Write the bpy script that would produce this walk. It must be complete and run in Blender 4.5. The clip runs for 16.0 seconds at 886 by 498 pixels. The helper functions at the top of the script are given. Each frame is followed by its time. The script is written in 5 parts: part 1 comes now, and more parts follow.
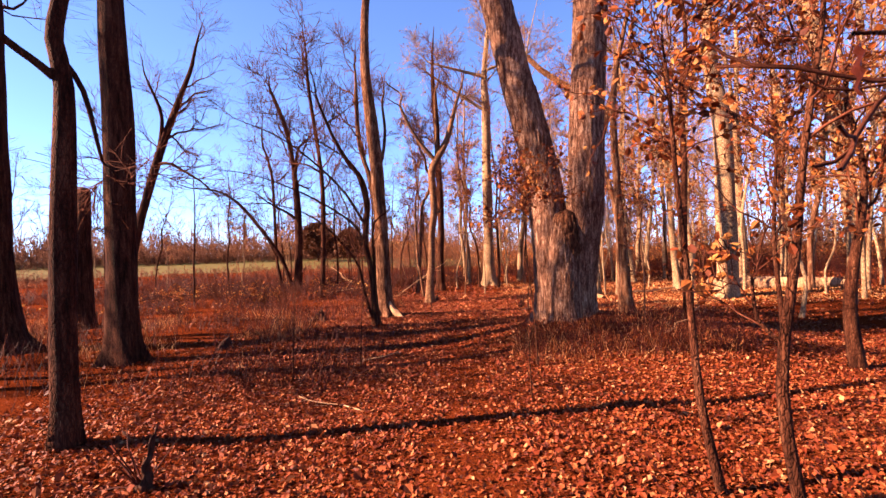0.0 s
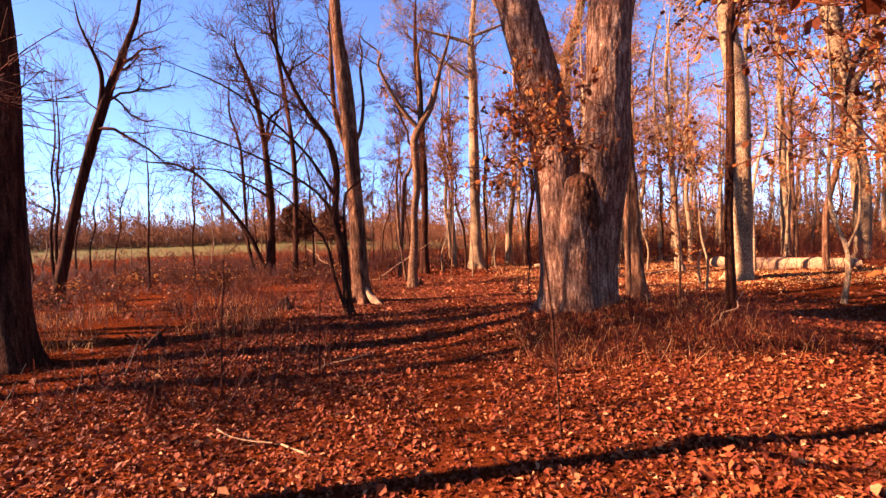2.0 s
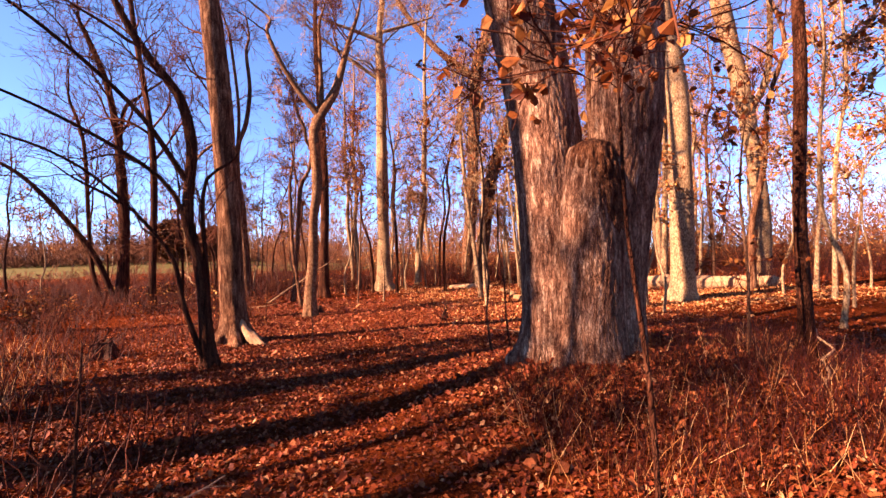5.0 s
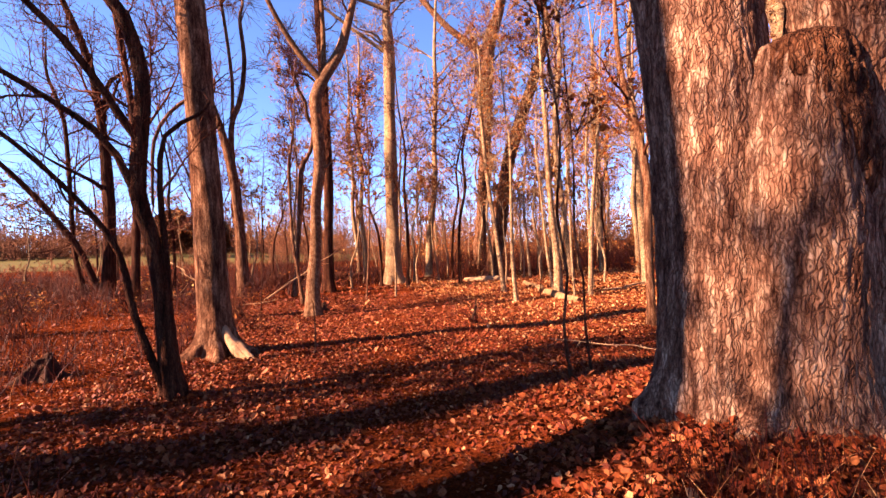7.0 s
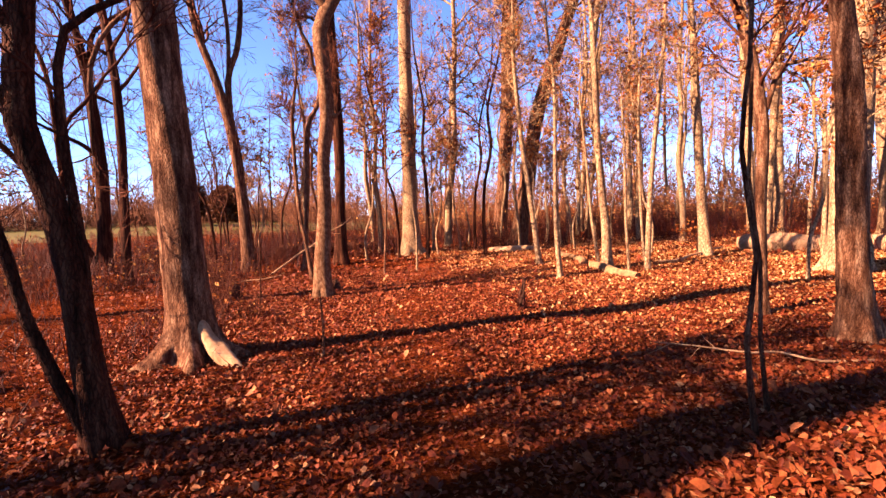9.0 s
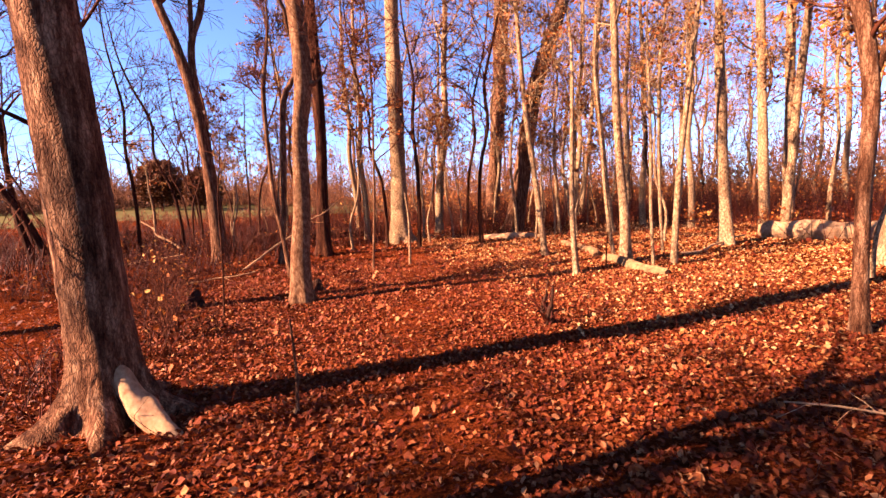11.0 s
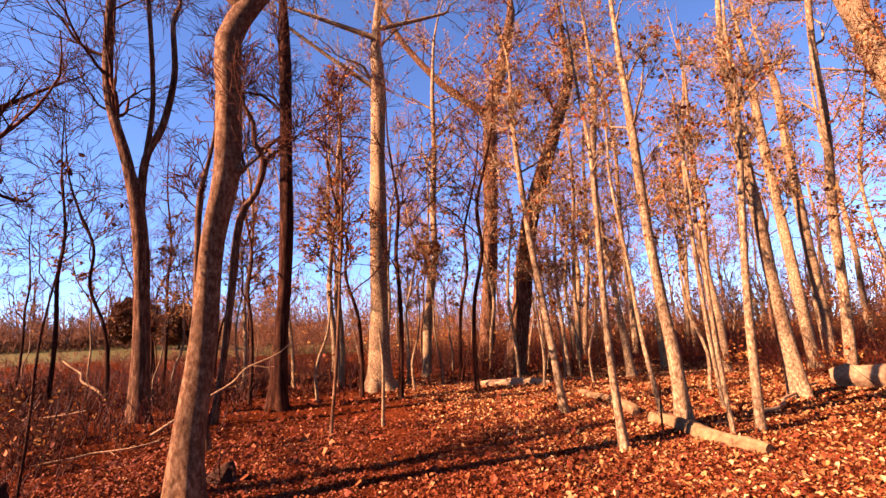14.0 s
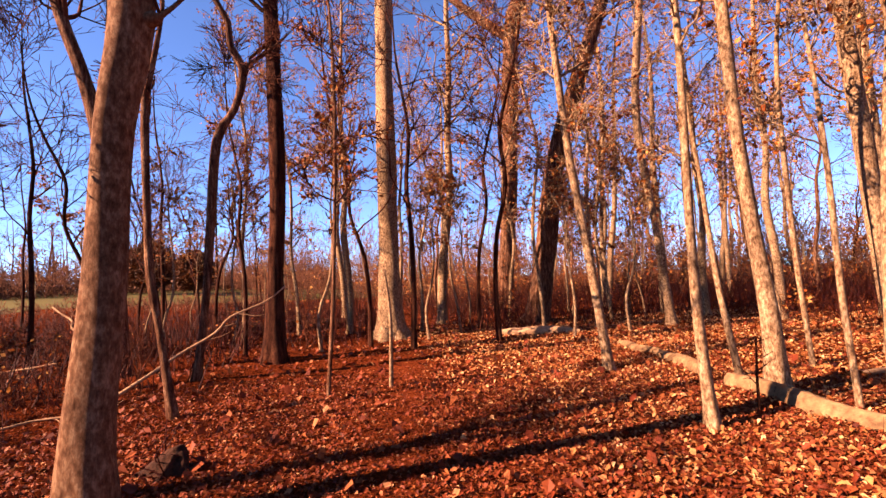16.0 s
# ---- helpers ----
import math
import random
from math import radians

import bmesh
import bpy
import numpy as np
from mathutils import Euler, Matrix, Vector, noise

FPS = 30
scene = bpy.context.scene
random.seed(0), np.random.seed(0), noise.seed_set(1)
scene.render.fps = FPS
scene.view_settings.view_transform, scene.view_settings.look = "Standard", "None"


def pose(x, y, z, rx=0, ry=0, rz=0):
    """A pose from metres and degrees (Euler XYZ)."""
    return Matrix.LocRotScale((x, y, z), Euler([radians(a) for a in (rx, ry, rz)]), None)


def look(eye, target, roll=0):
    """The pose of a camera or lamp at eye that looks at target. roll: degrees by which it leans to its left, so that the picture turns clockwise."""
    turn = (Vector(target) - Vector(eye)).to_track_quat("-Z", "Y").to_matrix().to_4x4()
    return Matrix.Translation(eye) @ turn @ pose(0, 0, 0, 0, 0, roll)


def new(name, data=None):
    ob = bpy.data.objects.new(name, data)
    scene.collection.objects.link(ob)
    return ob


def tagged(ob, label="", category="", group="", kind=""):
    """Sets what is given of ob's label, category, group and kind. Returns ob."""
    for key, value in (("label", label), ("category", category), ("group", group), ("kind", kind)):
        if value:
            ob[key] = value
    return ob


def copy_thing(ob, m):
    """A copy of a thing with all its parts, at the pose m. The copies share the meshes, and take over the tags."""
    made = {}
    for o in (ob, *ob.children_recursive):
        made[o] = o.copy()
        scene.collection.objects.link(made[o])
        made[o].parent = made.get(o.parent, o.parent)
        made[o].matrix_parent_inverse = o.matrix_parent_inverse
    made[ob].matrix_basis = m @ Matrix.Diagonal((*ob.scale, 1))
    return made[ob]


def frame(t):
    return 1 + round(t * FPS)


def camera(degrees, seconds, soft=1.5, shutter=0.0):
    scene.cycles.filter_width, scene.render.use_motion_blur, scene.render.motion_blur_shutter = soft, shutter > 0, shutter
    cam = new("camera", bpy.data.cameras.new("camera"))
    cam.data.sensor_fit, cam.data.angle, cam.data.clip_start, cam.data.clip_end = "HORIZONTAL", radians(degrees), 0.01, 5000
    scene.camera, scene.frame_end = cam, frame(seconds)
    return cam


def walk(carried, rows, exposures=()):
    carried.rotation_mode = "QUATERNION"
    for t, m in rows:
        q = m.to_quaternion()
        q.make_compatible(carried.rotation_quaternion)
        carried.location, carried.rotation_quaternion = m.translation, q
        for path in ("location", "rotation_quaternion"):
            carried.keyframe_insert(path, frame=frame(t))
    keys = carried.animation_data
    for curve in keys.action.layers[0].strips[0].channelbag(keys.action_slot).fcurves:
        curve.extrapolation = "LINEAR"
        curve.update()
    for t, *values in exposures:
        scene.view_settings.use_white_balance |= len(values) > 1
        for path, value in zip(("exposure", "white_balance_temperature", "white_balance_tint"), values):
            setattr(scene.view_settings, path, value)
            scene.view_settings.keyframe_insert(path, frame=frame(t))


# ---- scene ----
cam = camera(87.0, 16.0)
EXPO, KELVIN, TINT = 2.66, 6850, 38.0      # exposure and white balance of the film
SUN, SKY = 5.0, 0.060
METRES, EYE, TILT, LEAN, TURN = 14.3, 1.5, 0.0, 0.0, 0.0
ROWS = [
    (0.0, 0.0, 0.0, 0.0, 0.01, 0.34, 1.67),
    (0.5, 0.0049, 0.0277, -0.002, 0.41, -0.59, 1.99),
    (1.0, 0.0074, 0.0558, -0.0065, -0.09, -1.67, 1.82),
    (1.5, 0.0022, 0.0878, -0.0068, -1.38, -1.4, 1.61),
    (2.0, -0.0007, 0.1224, -0.0097, -1.96, -1.81, 1.71),
    (2.5, -0.0049, 0.1529, -0.0118, -4.07, -0.99, 1.61),
    (3.0, -0.0092, 0.1859, -0.0125, -5.76, -0.3, 1.55),
    (3.5, -0.0068, 0.221, -0.0146, -6.33, 0.38, 1.59),
    (4.0, -0.0099, 0.2571, -0.0179, -10.17, 0.93, 1.43),
    (6.5, -0.012, 0.4305, -0.0249, -15.5, -0.45, 1.34),
    (7.0, -0.0127, 0.4621, -0.0254, -13.91, -0.59, 1.65),
    (7.5, -0.0114, 0.4938, -0.0254, -11.6, -0.36, 1.99),
    (8.0, -0.0106, 0.5278, -0.0258, -12.65, -0.37, 2.06),
    (8.5, -0.0105, 0.5601, -0.0277, -12.24, -2.45, 2.21),
    (11.0, -0.0073, 0.6927, -0.0189, -14.28, -6.77, 2.21),
    (11.5, -0.0006, 0.7136, -0.0182, -14.65, -5.97, 2.21),
    (12.0, 0.0064, 0.741, -0.0201, -14.04, -6.62, 2.2),
    (12.5, 0.0112, 0.7664, -0.0172, -16.06, -0.53, 2.15),
    (13.0, 0.0198, 0.7954, -0.018, -15.08, 6.89, 2.28),
    (13.5, 0.0302, 0.8272, -0.0216, -16.16, 9.36, 2.23),
    (14.0, 0.0432, 0.8633, -0.0234, -15.36, 10.08, 2.23),
    (14.5, 0.0497, 0.8927, -0.0219, -6.08, 10.2, 2.4),
    (15.0, 0.051, 0.9227, -0.0239, -0.85, 10.14, 2.5),
    (15.5, 0.059, 0.95, -0.0259, -6.02, 8.24, 2.53),
    (16.0, 0.0689, 0.9847, -0.027, -13.7, 3.58, 2.29),
]
walk(cam, [(t, pose(0, 0, EYE, TILT, LEAN, TURN) @ pose(METRES * x, METRES * y, METRES * z, 90 + pitch, roll, yaw)) for t, x, y, z, yaw, pitch, roll in ROWS],
     exposures=[(0.0, EXPO + 0.22, KELVIN, TINT), (2.5, EXPO + 0.15, KELVIN, TINT), (4.0, EXPO + 0.15, KELVIN, TINT), (6.5, EXPO + 0.27, KELVIN, TINT), (8.5, EXPO + 0.28, KELVIN, TINT), (12.5, EXPO + 0.15, KELVIN, TINT), (14.5, EXPO - 0.12, KELVIN, TINT), (16.0, EXPO - 0.16, KELVIN, TINT)])

# ---- world and sun ----
SUN_FROM = radians(186.9)      # compass of the sun, counted from +x towards +y
SUN_UP = radians(31.0)
world = bpy.data.worlds.new("world")
scene.world = world
world.use_nodes = True
wn, wl = world.node_tree.nodes, world.node_tree.links
wn.clear()
sky = wn.new("ShaderNodeTexSky")
sky.sky_type = "NISHITA"
sky.sun_disc = False
sky.sun_elevation = SUN_UP
sky.sun_rotation = math.pi / 2 - SUN_FROM
sky.altitude = 5000
sky.air_density, sky.dust_density, sky.ozone_density = 1.0, 0.0, 3.0
back = wn.new("ShaderNodeBackground")
back.inputs["Strength"].default_value = SKY
wout = wn.new("ShaderNodeOutputWorld")
clear = wn.new("ShaderNodeMix")      # very clear, dry winter air: a deeper blue
clear.data_type, clear.blend_type = "RGBA", "MULTIPLY"
clear.inputs[0].default_value = 1.0
clear.inputs[7].default_value = (0.66, 0.93, 1.04, 1)
wl.new(sky.outputs[0], clear.inputs[6])
wl.new(clear.outputs[2], back.inputs["Color"])
wl.new(back.outputs[0], wout.inputs["Surface"])

sun = new("sun", bpy.data.lights.new("sun", "SUN"))
sun.data.energy = SUN
sun.data.angle = radians(0.5)
sun.data.color = (1.0, 0.80, 0.54)
towards = Vector((math.cos(SUN_FROM) * math.cos(SUN_UP), math.sin(SUN_FROM) * math.cos(SUN_UP), math.sin(SUN_UP)))
sun.matrix_world = look(towards * 60, (0, 0, 0))


# ---- materials ----
def material(name):
    m = bpy.data.materials.new(name)
    m.use_nodes = True
    n, l = m.node_tree.nodes, m.node_tree.links
    b = n["Principled BSDF"]
    return m, n, l, b


def ramp(n, l, source, stops):
    r = n.new("ShaderNodeValToRGB")
    while len(r.color_ramp.elements) < len(stops):
        r.color_ramp.elements.new(0.5)
    for e, (p, c) in zip(r.color_ramp.elements, stops):
        e.position, e.color = p, (*c, 1)
    l.new(source, r.inputs[0])
    return r.outputs[0]


def noise_tex(n, l, coord, scale, detail=6, rough=0.6, stretch=(1, 1, 1)):
    mp = n.new("ShaderNodeMapping")
    mp.inputs["Scale"].default_value = stretch
    l.new(coord, mp.inputs[0])
    t = n.new("ShaderNodeTexNoise")
    t.inputs["Scale"].default_value = scale
    t.inputs["Detail"].default_value = detail
    t.inputs["Roughness"].default_value = rough
    l.new(mp.outputs[0], t.inputs["Vector"])
    return t.outputs[0]


def mixed(n, l, fac, a, b, how="MIX"):
    m = n.new("ShaderNodeMix")
    m.data_type, m.blend_type = "RGBA", how
    if isinstance(fac, float):
        m.inputs[0].default_value = fac
    else:
        l.new(fac, m.inputs[0])
    l.new(a, m.inputs[6])
    l.new(b, m.inputs[7])
    return m.outputs[2]


def bump(n, l, b, height, strength, distance):
    bp = n.new("ShaderNodeBump")
    bp.inputs["Strength"].default_value = strength
    bp.inputs["Distance"].default_value = distance
    l.new(height, bp.inputs["Height"])
    l.new(bp.outputs[0], b.inputs["Normal"])


def bark_material(name, dark, mid, pale, scale=9.0, stretch=0.16, relief=0.9, depth=0.02, lichen=None, plates=0.0):
    m, n, l, b = material(name)
    co = n.new("ShaderNodeTexCoord").outputs["Object"]
    furrow = noise_tex(n, l, co, scale, 8, 0.65, (1, 1, stretch))
    blotch = noise_tex(n, l, co, 1.7, 4, 0.6, (1, 1, 0.5))
    col = ramp(n, l, furrow, [(0.34, dark), (0.5, mid), (0.66, pale)])
    height_map = furrow
    if plates:
        bend = n.new("ShaderNodeMix")
        bend.data_type = "RGBA"
        bend.inputs[0].default_value = 0.045
        mp = n.new("ShaderNodeMapping")
        mp.inputs["Scale"].default_value = (1, 1, 0.24)
        wob = n.new("ShaderNodeTexNoise")
        wob.inputs["Scale"].default_value = 16.0
        l.new(co, wob.inputs["Vector"])
        l.new(co, bend.inputs[6])
        l.new(wob.outputs["Color"], bend.inputs[7])
        l.new(bend.outputs[2], mp.inputs[0])
        vo = n.new("ShaderNodeTexVoronoi")
        vo.feature = "DISTANCE_TO_EDGE"
        vo.inputs["Scale"].default_value = plates
        l.new(mp.outputs[0], vo.inputs["Vector"])
        crack = ramp(n, l, vo.outputs["Distance"], [(0.0, (0.34, 0.25, 0.21)), (0.09, (0.74, 0.68, 0.64)), (0.20, (1, 1, 1))])
        col = mixed(n, l, 0.75, col, crack, "MULTIPLY")
        add = n.new("ShaderNodeMath")
        add.operation = "MULTIPLY_ADD"
        add.inputs[1].default_value = 0.5
        l.new(furrow, add.inputs[0])
        l.new(crack, add.inputs[2])
        height_map = add.outputs[0]
    grit = ramp(n, l, noise_tex(n, l, co, 70.0, 5, 0.75, (1, 1, 0.4)), [(0.3, (0.55, 0.52, 0.5)), (0.62, (1.2, 1.18, 1.15))])
    col = mixed(n, l, 1.0, col, grit, "MULTIPLY")
    tint = ramp(n, l, blotch, [(0.35, (0.62, 0.58, 0.55)), (0.65, (1.1, 1.06, 1.0))])
    col = mixed(n, l, 1.0, col, tint, "MULTIPLY")
    if lichen:
        spots = ramp(n, l, noise_tex(n, l, co, 6.0, 5, 0.7), [(0.56, (0, 0, 0)), (0.64, (1, 1, 1))])
        rgb = n.new("ShaderNodeRGB")
        rgb.outputs[0].default_value = (*lichen, 1)
        col = mixed(n, l, spots, col, rgb.outputs[0])
    l.new(col, b.inputs["Base Color"])
    b.inputs["Roughness"].default_value = 0.92
    b.inputs["Specular IOR Level"].default_value = 0.06
    bump(n, l, b, height_map, relief, depth)
    return m


def leaf_material(name, stops, thin=0.25, by_object=False):
    m, n, l, b = material(name)
    g = n.new("ShaderNodeNewGeometry")
    co = n.new("ShaderNodeTexCoord").outputs["Object"]
    pick = n.new("ShaderNodeObjectInfo").outputs["Random"] if by_object else g.outputs["Random Per Island"]
    col = ramp(n, l, pick, stops)
    spot = ramp(n, l, noise_tex(n, l, co, 45.0, 4, 0.7), [(0.3, (0.55, 0.5, 0.45)), (0.6, (1.05, 1.02, 1.0))])
    col = mixed(n, l, 1.0, col, spot, "MULTIPLY")
    l.new(col, b.inputs["Base Color"])
    b.inputs["Roughness"].default_value = 0.62
    b.inputs["Specular IOR Level"].default_value = 0.1
    if thin:
        tr = n.new("ShaderNodeBsdfTranslucent")
        l.new(col, tr.inputs["Color"])
        mx = n.new("ShaderNodeMixShader")
        mx.inputs[0].default_value = thin
        l.new(b.outputs[0], mx.inputs[1])
        l.new(tr.outputs[0], mx.inputs[2])
        l.new(mx.outputs[0], n["Material Output"].inputs["Surface"])
    return m


def mottled(name, stops, scale, rough=0.9, relief=0.5, depth=0.02, second=0.8, shine=0.12):
    m, n, l, b = material(name)
    co = n.new("ShaderNodeTexCoord").outputs["Object"]
    fine = noise_tex(n, l, co, scale, 8, 0.7)
    wide = ramp(n, l, noise_tex(n, l, co, second, 4, 0.6), [(0.35, (0.7, 0.66, 0.62)), (0.65, (1.1, 1.05, 1.0))])
    col = mixed(n, l, 1.0, ramp(n, l, fine, stops), wide, "MULTIPLY")
    l.new(col, b.inputs["Base Color"])
    b.inputs["Roughness"].default_value = rough
    b.inputs["Specular IOR Level"].default_value = shine
    bump(n, l, b, fine, relief, depth)
    return m


BARK_OAK = bark_material("oak_bark", (0.050, 0.017, 0.010), (0.200, 0.098, 0.062), (0.430, 0.275, 0.190), 20.0, 0.2, 0.9, 0.012, plates=54.0)
BARK_RUST = bark_material("mossy_bark", (0.032, 0.010, 0.005), (0.110, 0.040, 0.019), (0.240, 0.112, 0.060), 24.0, 0.35, 1.0, 0.014, plates=58.0)
BARK_GREY = bark_material("grey_bark", (0.038, 0.011, 0.005), (0.138, 0.060, 0.032), (0.320, 0.180, 0.108), 18.0, 0.18, 0.8, 0.010, plates=60.0)
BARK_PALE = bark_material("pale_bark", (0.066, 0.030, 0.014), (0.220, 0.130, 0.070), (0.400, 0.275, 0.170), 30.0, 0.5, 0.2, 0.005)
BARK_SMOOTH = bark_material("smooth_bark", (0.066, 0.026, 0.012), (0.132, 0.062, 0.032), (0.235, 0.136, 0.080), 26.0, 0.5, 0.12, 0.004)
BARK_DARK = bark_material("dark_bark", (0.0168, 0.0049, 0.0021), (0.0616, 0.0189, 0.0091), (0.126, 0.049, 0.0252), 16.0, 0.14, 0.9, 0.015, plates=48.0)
TWIG = bark_material("twig_bark", (0.0376, 0.0104, 0.0048), (0.076, 0.0216, 0.0112), (0.125, 0.0416, 0.0216), 8.0, 0.3, 0.2, 0.003)
# twig bark made paler and greyer for distance, in the colour itself
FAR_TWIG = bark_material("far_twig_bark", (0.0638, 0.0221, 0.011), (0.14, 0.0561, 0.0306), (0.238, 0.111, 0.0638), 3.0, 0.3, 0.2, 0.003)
WOOD_BARE = mottled("weathered_wood", [(0.3, (0.185, 0.086, 0.042)), (0.55, (0.340, 0.190, 0.100)), (0.75, (0.470, 0.300, 0.180))], 14.0, 0.85, 0.5, 0.01, 1.5)
ROT = mottled("rotten_wood", [(0.3, (0.0119, 0.0049, 0.0028)), (0.6, (0.0532, 0.0189, 0.0098)), (0.8, (0.0938, 0.0385, 0.0203))], 25.0, 0.95, 0.8, 0.02, 3.0)
LITTER = mottled("leaf_mould", [(0.30, (0.032, 0.0062, 0.0024)), (0.5, (0.098, 0.0185, 0.0058)), (0.70, (0.190, 0.046, 0.0125))], 48.0, 0.95, 1.0, 0.05, 0.5, 0.0)
FIELD = mottled("field_grass", [(0.3, (0.040, 0.033, 0.0040)), (0.5, (0.066, 0.050, 0.0060)), (0.7, (0.086, 0.060, 0.0100))], 1.2, 0.95, 0.3, 0.05, 0.05)
LEAF_GROUND = leaf_material("fallen_leaf", [(0.0, (0.064, 0.010, 0.0032)), (0.3, (0.116, 0.0185, 0.0052)), (0.65, (0.172, 0.0345, 0.0095)), (0.92, (0.240, 0.0680, 0.0200)), (1.0, (0.390, 0.178, 0.0780))], 0.12)
LEAF_SINGLE = leaf_material("single_leaf", [(0.0, (0.1, 0.0168, 0.0042)), (0.5, (0.216, 0.0504, 0.0133)), (1.0, (0.349, 0.124, 0.0483))], 0.12, True)
LEAF_TREE = leaf_material("clinging_leaf", [(0.0, (0.101, 0.0172, 0.0039)), (0.35, (0.226, 0.0484, 0.00936)), (0.7, (0.335, 0.109, 0.0203)), (1.0, (0.468, 0.234, 0.0663))], 0.25)
LEAF_BROWN = leaf_material("brown_oak_leaf", [(0.0, (0.060, 0.010, 0.003)), (0.35, (0.150, 0.031, 0.007)), (0.7, (0.250, 0.070, 0.015)), (1.0, (0.400, 0.170, 0.045))], 0.3)
LEAF_CEDAR = leaf_material("cedar_needles", [(0.0, (0.0498, 0.0162, 0.006)), (0.5, (0.084, 0.0258, 0.0084)), (1.0, (0.118, 0.0402, 0.012))], 0.15)
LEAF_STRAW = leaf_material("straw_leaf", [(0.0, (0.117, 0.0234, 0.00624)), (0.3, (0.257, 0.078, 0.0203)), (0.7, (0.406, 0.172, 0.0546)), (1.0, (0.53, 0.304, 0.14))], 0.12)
LEAF_RED = leaf_material("dark_red_leaf", [(0.0, (0.022, 0.004, 0.002)), (1.0, (0.06, 0.0095, 0.0036))], 0.1)
# dry stalks, darkened so the colour carries the shade of the left-hand brush
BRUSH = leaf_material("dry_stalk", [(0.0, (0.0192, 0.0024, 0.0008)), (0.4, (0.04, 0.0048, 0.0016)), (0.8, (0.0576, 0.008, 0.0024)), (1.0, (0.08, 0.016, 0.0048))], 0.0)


# ---- helpers for geometry ----
def height(x, y):
    """Height of the ground, in metres."""
    x, y = np.asarray(x, float), np.asarray(y, float)
    z = np.interp(y, [-5, 0, 5, 10, 14, 18, 25, 32, 60], [0.0, -0.03, -0.22, -0.28, -0.34, -0.42, -0.56, -0.66, -0.7])
    z = z + 0.48 * np.exp(-((x - 3.2) / 2.2) ** 2 - ((y - 8.6) / 2.2) ** 2) + 0.018 * (np.clip(x, 4, 20) - 4)
    r = np.hypot(x, y - 8)
    z = z + 0.024 * np.clip(r - 45, 0, 90) * np.clip((12 - x) / 30, 0, 1) + 0.004 * np.clip(r - 60, 0, 200)
    near = np.clip((60 - r) / 30, 0, 1)
    return z + near * (0.030 * np.sin(1.1 * x + 0.7 * y) * np.sin(0.9 * y - 0.4 * x) + 0.012 * np.sin(3.1 * x + 1.3) * np.sin(2.7 * y + 0.5 * x))


def part(name, mesh, mat, parent=None, label="", at=None):
    ob = new(name, mesh)
    if mat is not None:
        mesh.materials.append(mat)
    if parent is not None:
        ob.parent = parent
    if at is not None:
        ob.location = at
    if label:
        tagged(ob, label)
    return ob


def mesh_from(name, verts, faces, smooth=True):
    me = bpy.data.meshes.new(name)
    verts = np.asarray(verts, np.float32)
    faces = np.asarray(faces, np.int32)
    k = faces.shape[1]
    me.vertices.add(len(verts))
    me.vertices.foreach_set("co", verts.ravel())
    me.loops.add(faces.size)
    me.loops.foreach_set("vertex_index", faces.ravel())
    me.polygons.add(len(faces))
    me.polygons.foreach_set("loop_start", np.arange(len(faces), dtype=np.int32) * k)
    me.polygons.foreach_set("loop_total", np.full(len(faces), k, np.int32))
    me.polygons.foreach_set("use_smooth", np.full(len(faces), smooth))
    me.update(calc_edges=True)
    return me


def unit(v):
    return v / np.maximum(np.linalg.norm(v, axis=-1, keepdims=True), 1e-9)


def tubes(P, R, sides):
    """Open tubes along n polylines of k points: P (n, k, 3), R (n, k). Returns verts and quads."""
    n, k, _ = P.shape
    T = unit(np.gradient(P, axis=1))
    ref = np.where(np.abs(T[:, :1, 2:3]) > 0.9, np.array([1.0, 0, 0]), np.array([0, 0, 1.0]))
    U = unit(np.cross(T, np.broadcast_to(ref, T.shape)))
    W = np.cross(T, U)
    a = np.arange(sides) * 2 * np.pi / sides
    V = P[:, :, None] + R[:, :, None, None] * (U[:, :, None] * np.cos(a)[:, None] + W[:, :, None] * np.sin(a)[:, None])
    base = (np.arange(n) * k * sides)[:, None, None]
    i = np.arange(k - 1)[None, :, None] * sides
    j = np.arange(sides)[None, None, :]
    j2 = (j + 1) % sides
    F = np.stack([base + i + j, base + i + j2, base + i + sides + j2, base + i + sides + j], -1)
    return V.reshape(-1, 3), F.reshape(-1, 4)


def merged(pieces):
    V, F, o = [], [], 0
    for v, f in pieces:
        V.append(v)
        F.append(f + o)
        o += len(v)
    return np.concatenate(V), np.concatenate(F)


def resample(points, step):
    """Smooth curve through (x, y, z, r) points, at even steps."""
    p = np.array(points, float)
    p = np.vstack([2 * p[0] - p[1], p, 2 * p[-1] - p[-2]])
    out = []
    for i in range(1, len(p) - 2):
        n = max(2, int(np.linalg.norm(p[i + 1, :3] - p[i, :3]) / step))
        t = np.linspace(0, 1, n, endpoint=False)[:, None]
        a, b, c, d = p[i - 1], p[i], p[i + 1], p[i + 2]
        out.append(0.5 * (2 * b + (c - a) * t + (2 * a - 5 * b + 4 * c - d) * t ** 2 + (3 * b - a - 3 * c + d) * t ** 3))
    out.append(p[-2][None])
    out = np.vstack(out)
    out[:, 3] = np.maximum(out[:, 3], 0.003)
    return out


def grow(rng, start, way, length, k, wander, lift):
    """n curved shoots from start (n, 3) along way, of the given lengths."""
    n = len(start)
    P = np.zeros((n, k, 3))
    P[:, 0] = start
    d = unit(way)
    step = (length / (k - 1))[:, None]
    for i in range(1, k):
        d = unit(d + rng.normal(0, wander, (n, 3)) + np.array([0, 0, lift]))
        P[:, i] = P[:, i - 1] + d * step
    return P


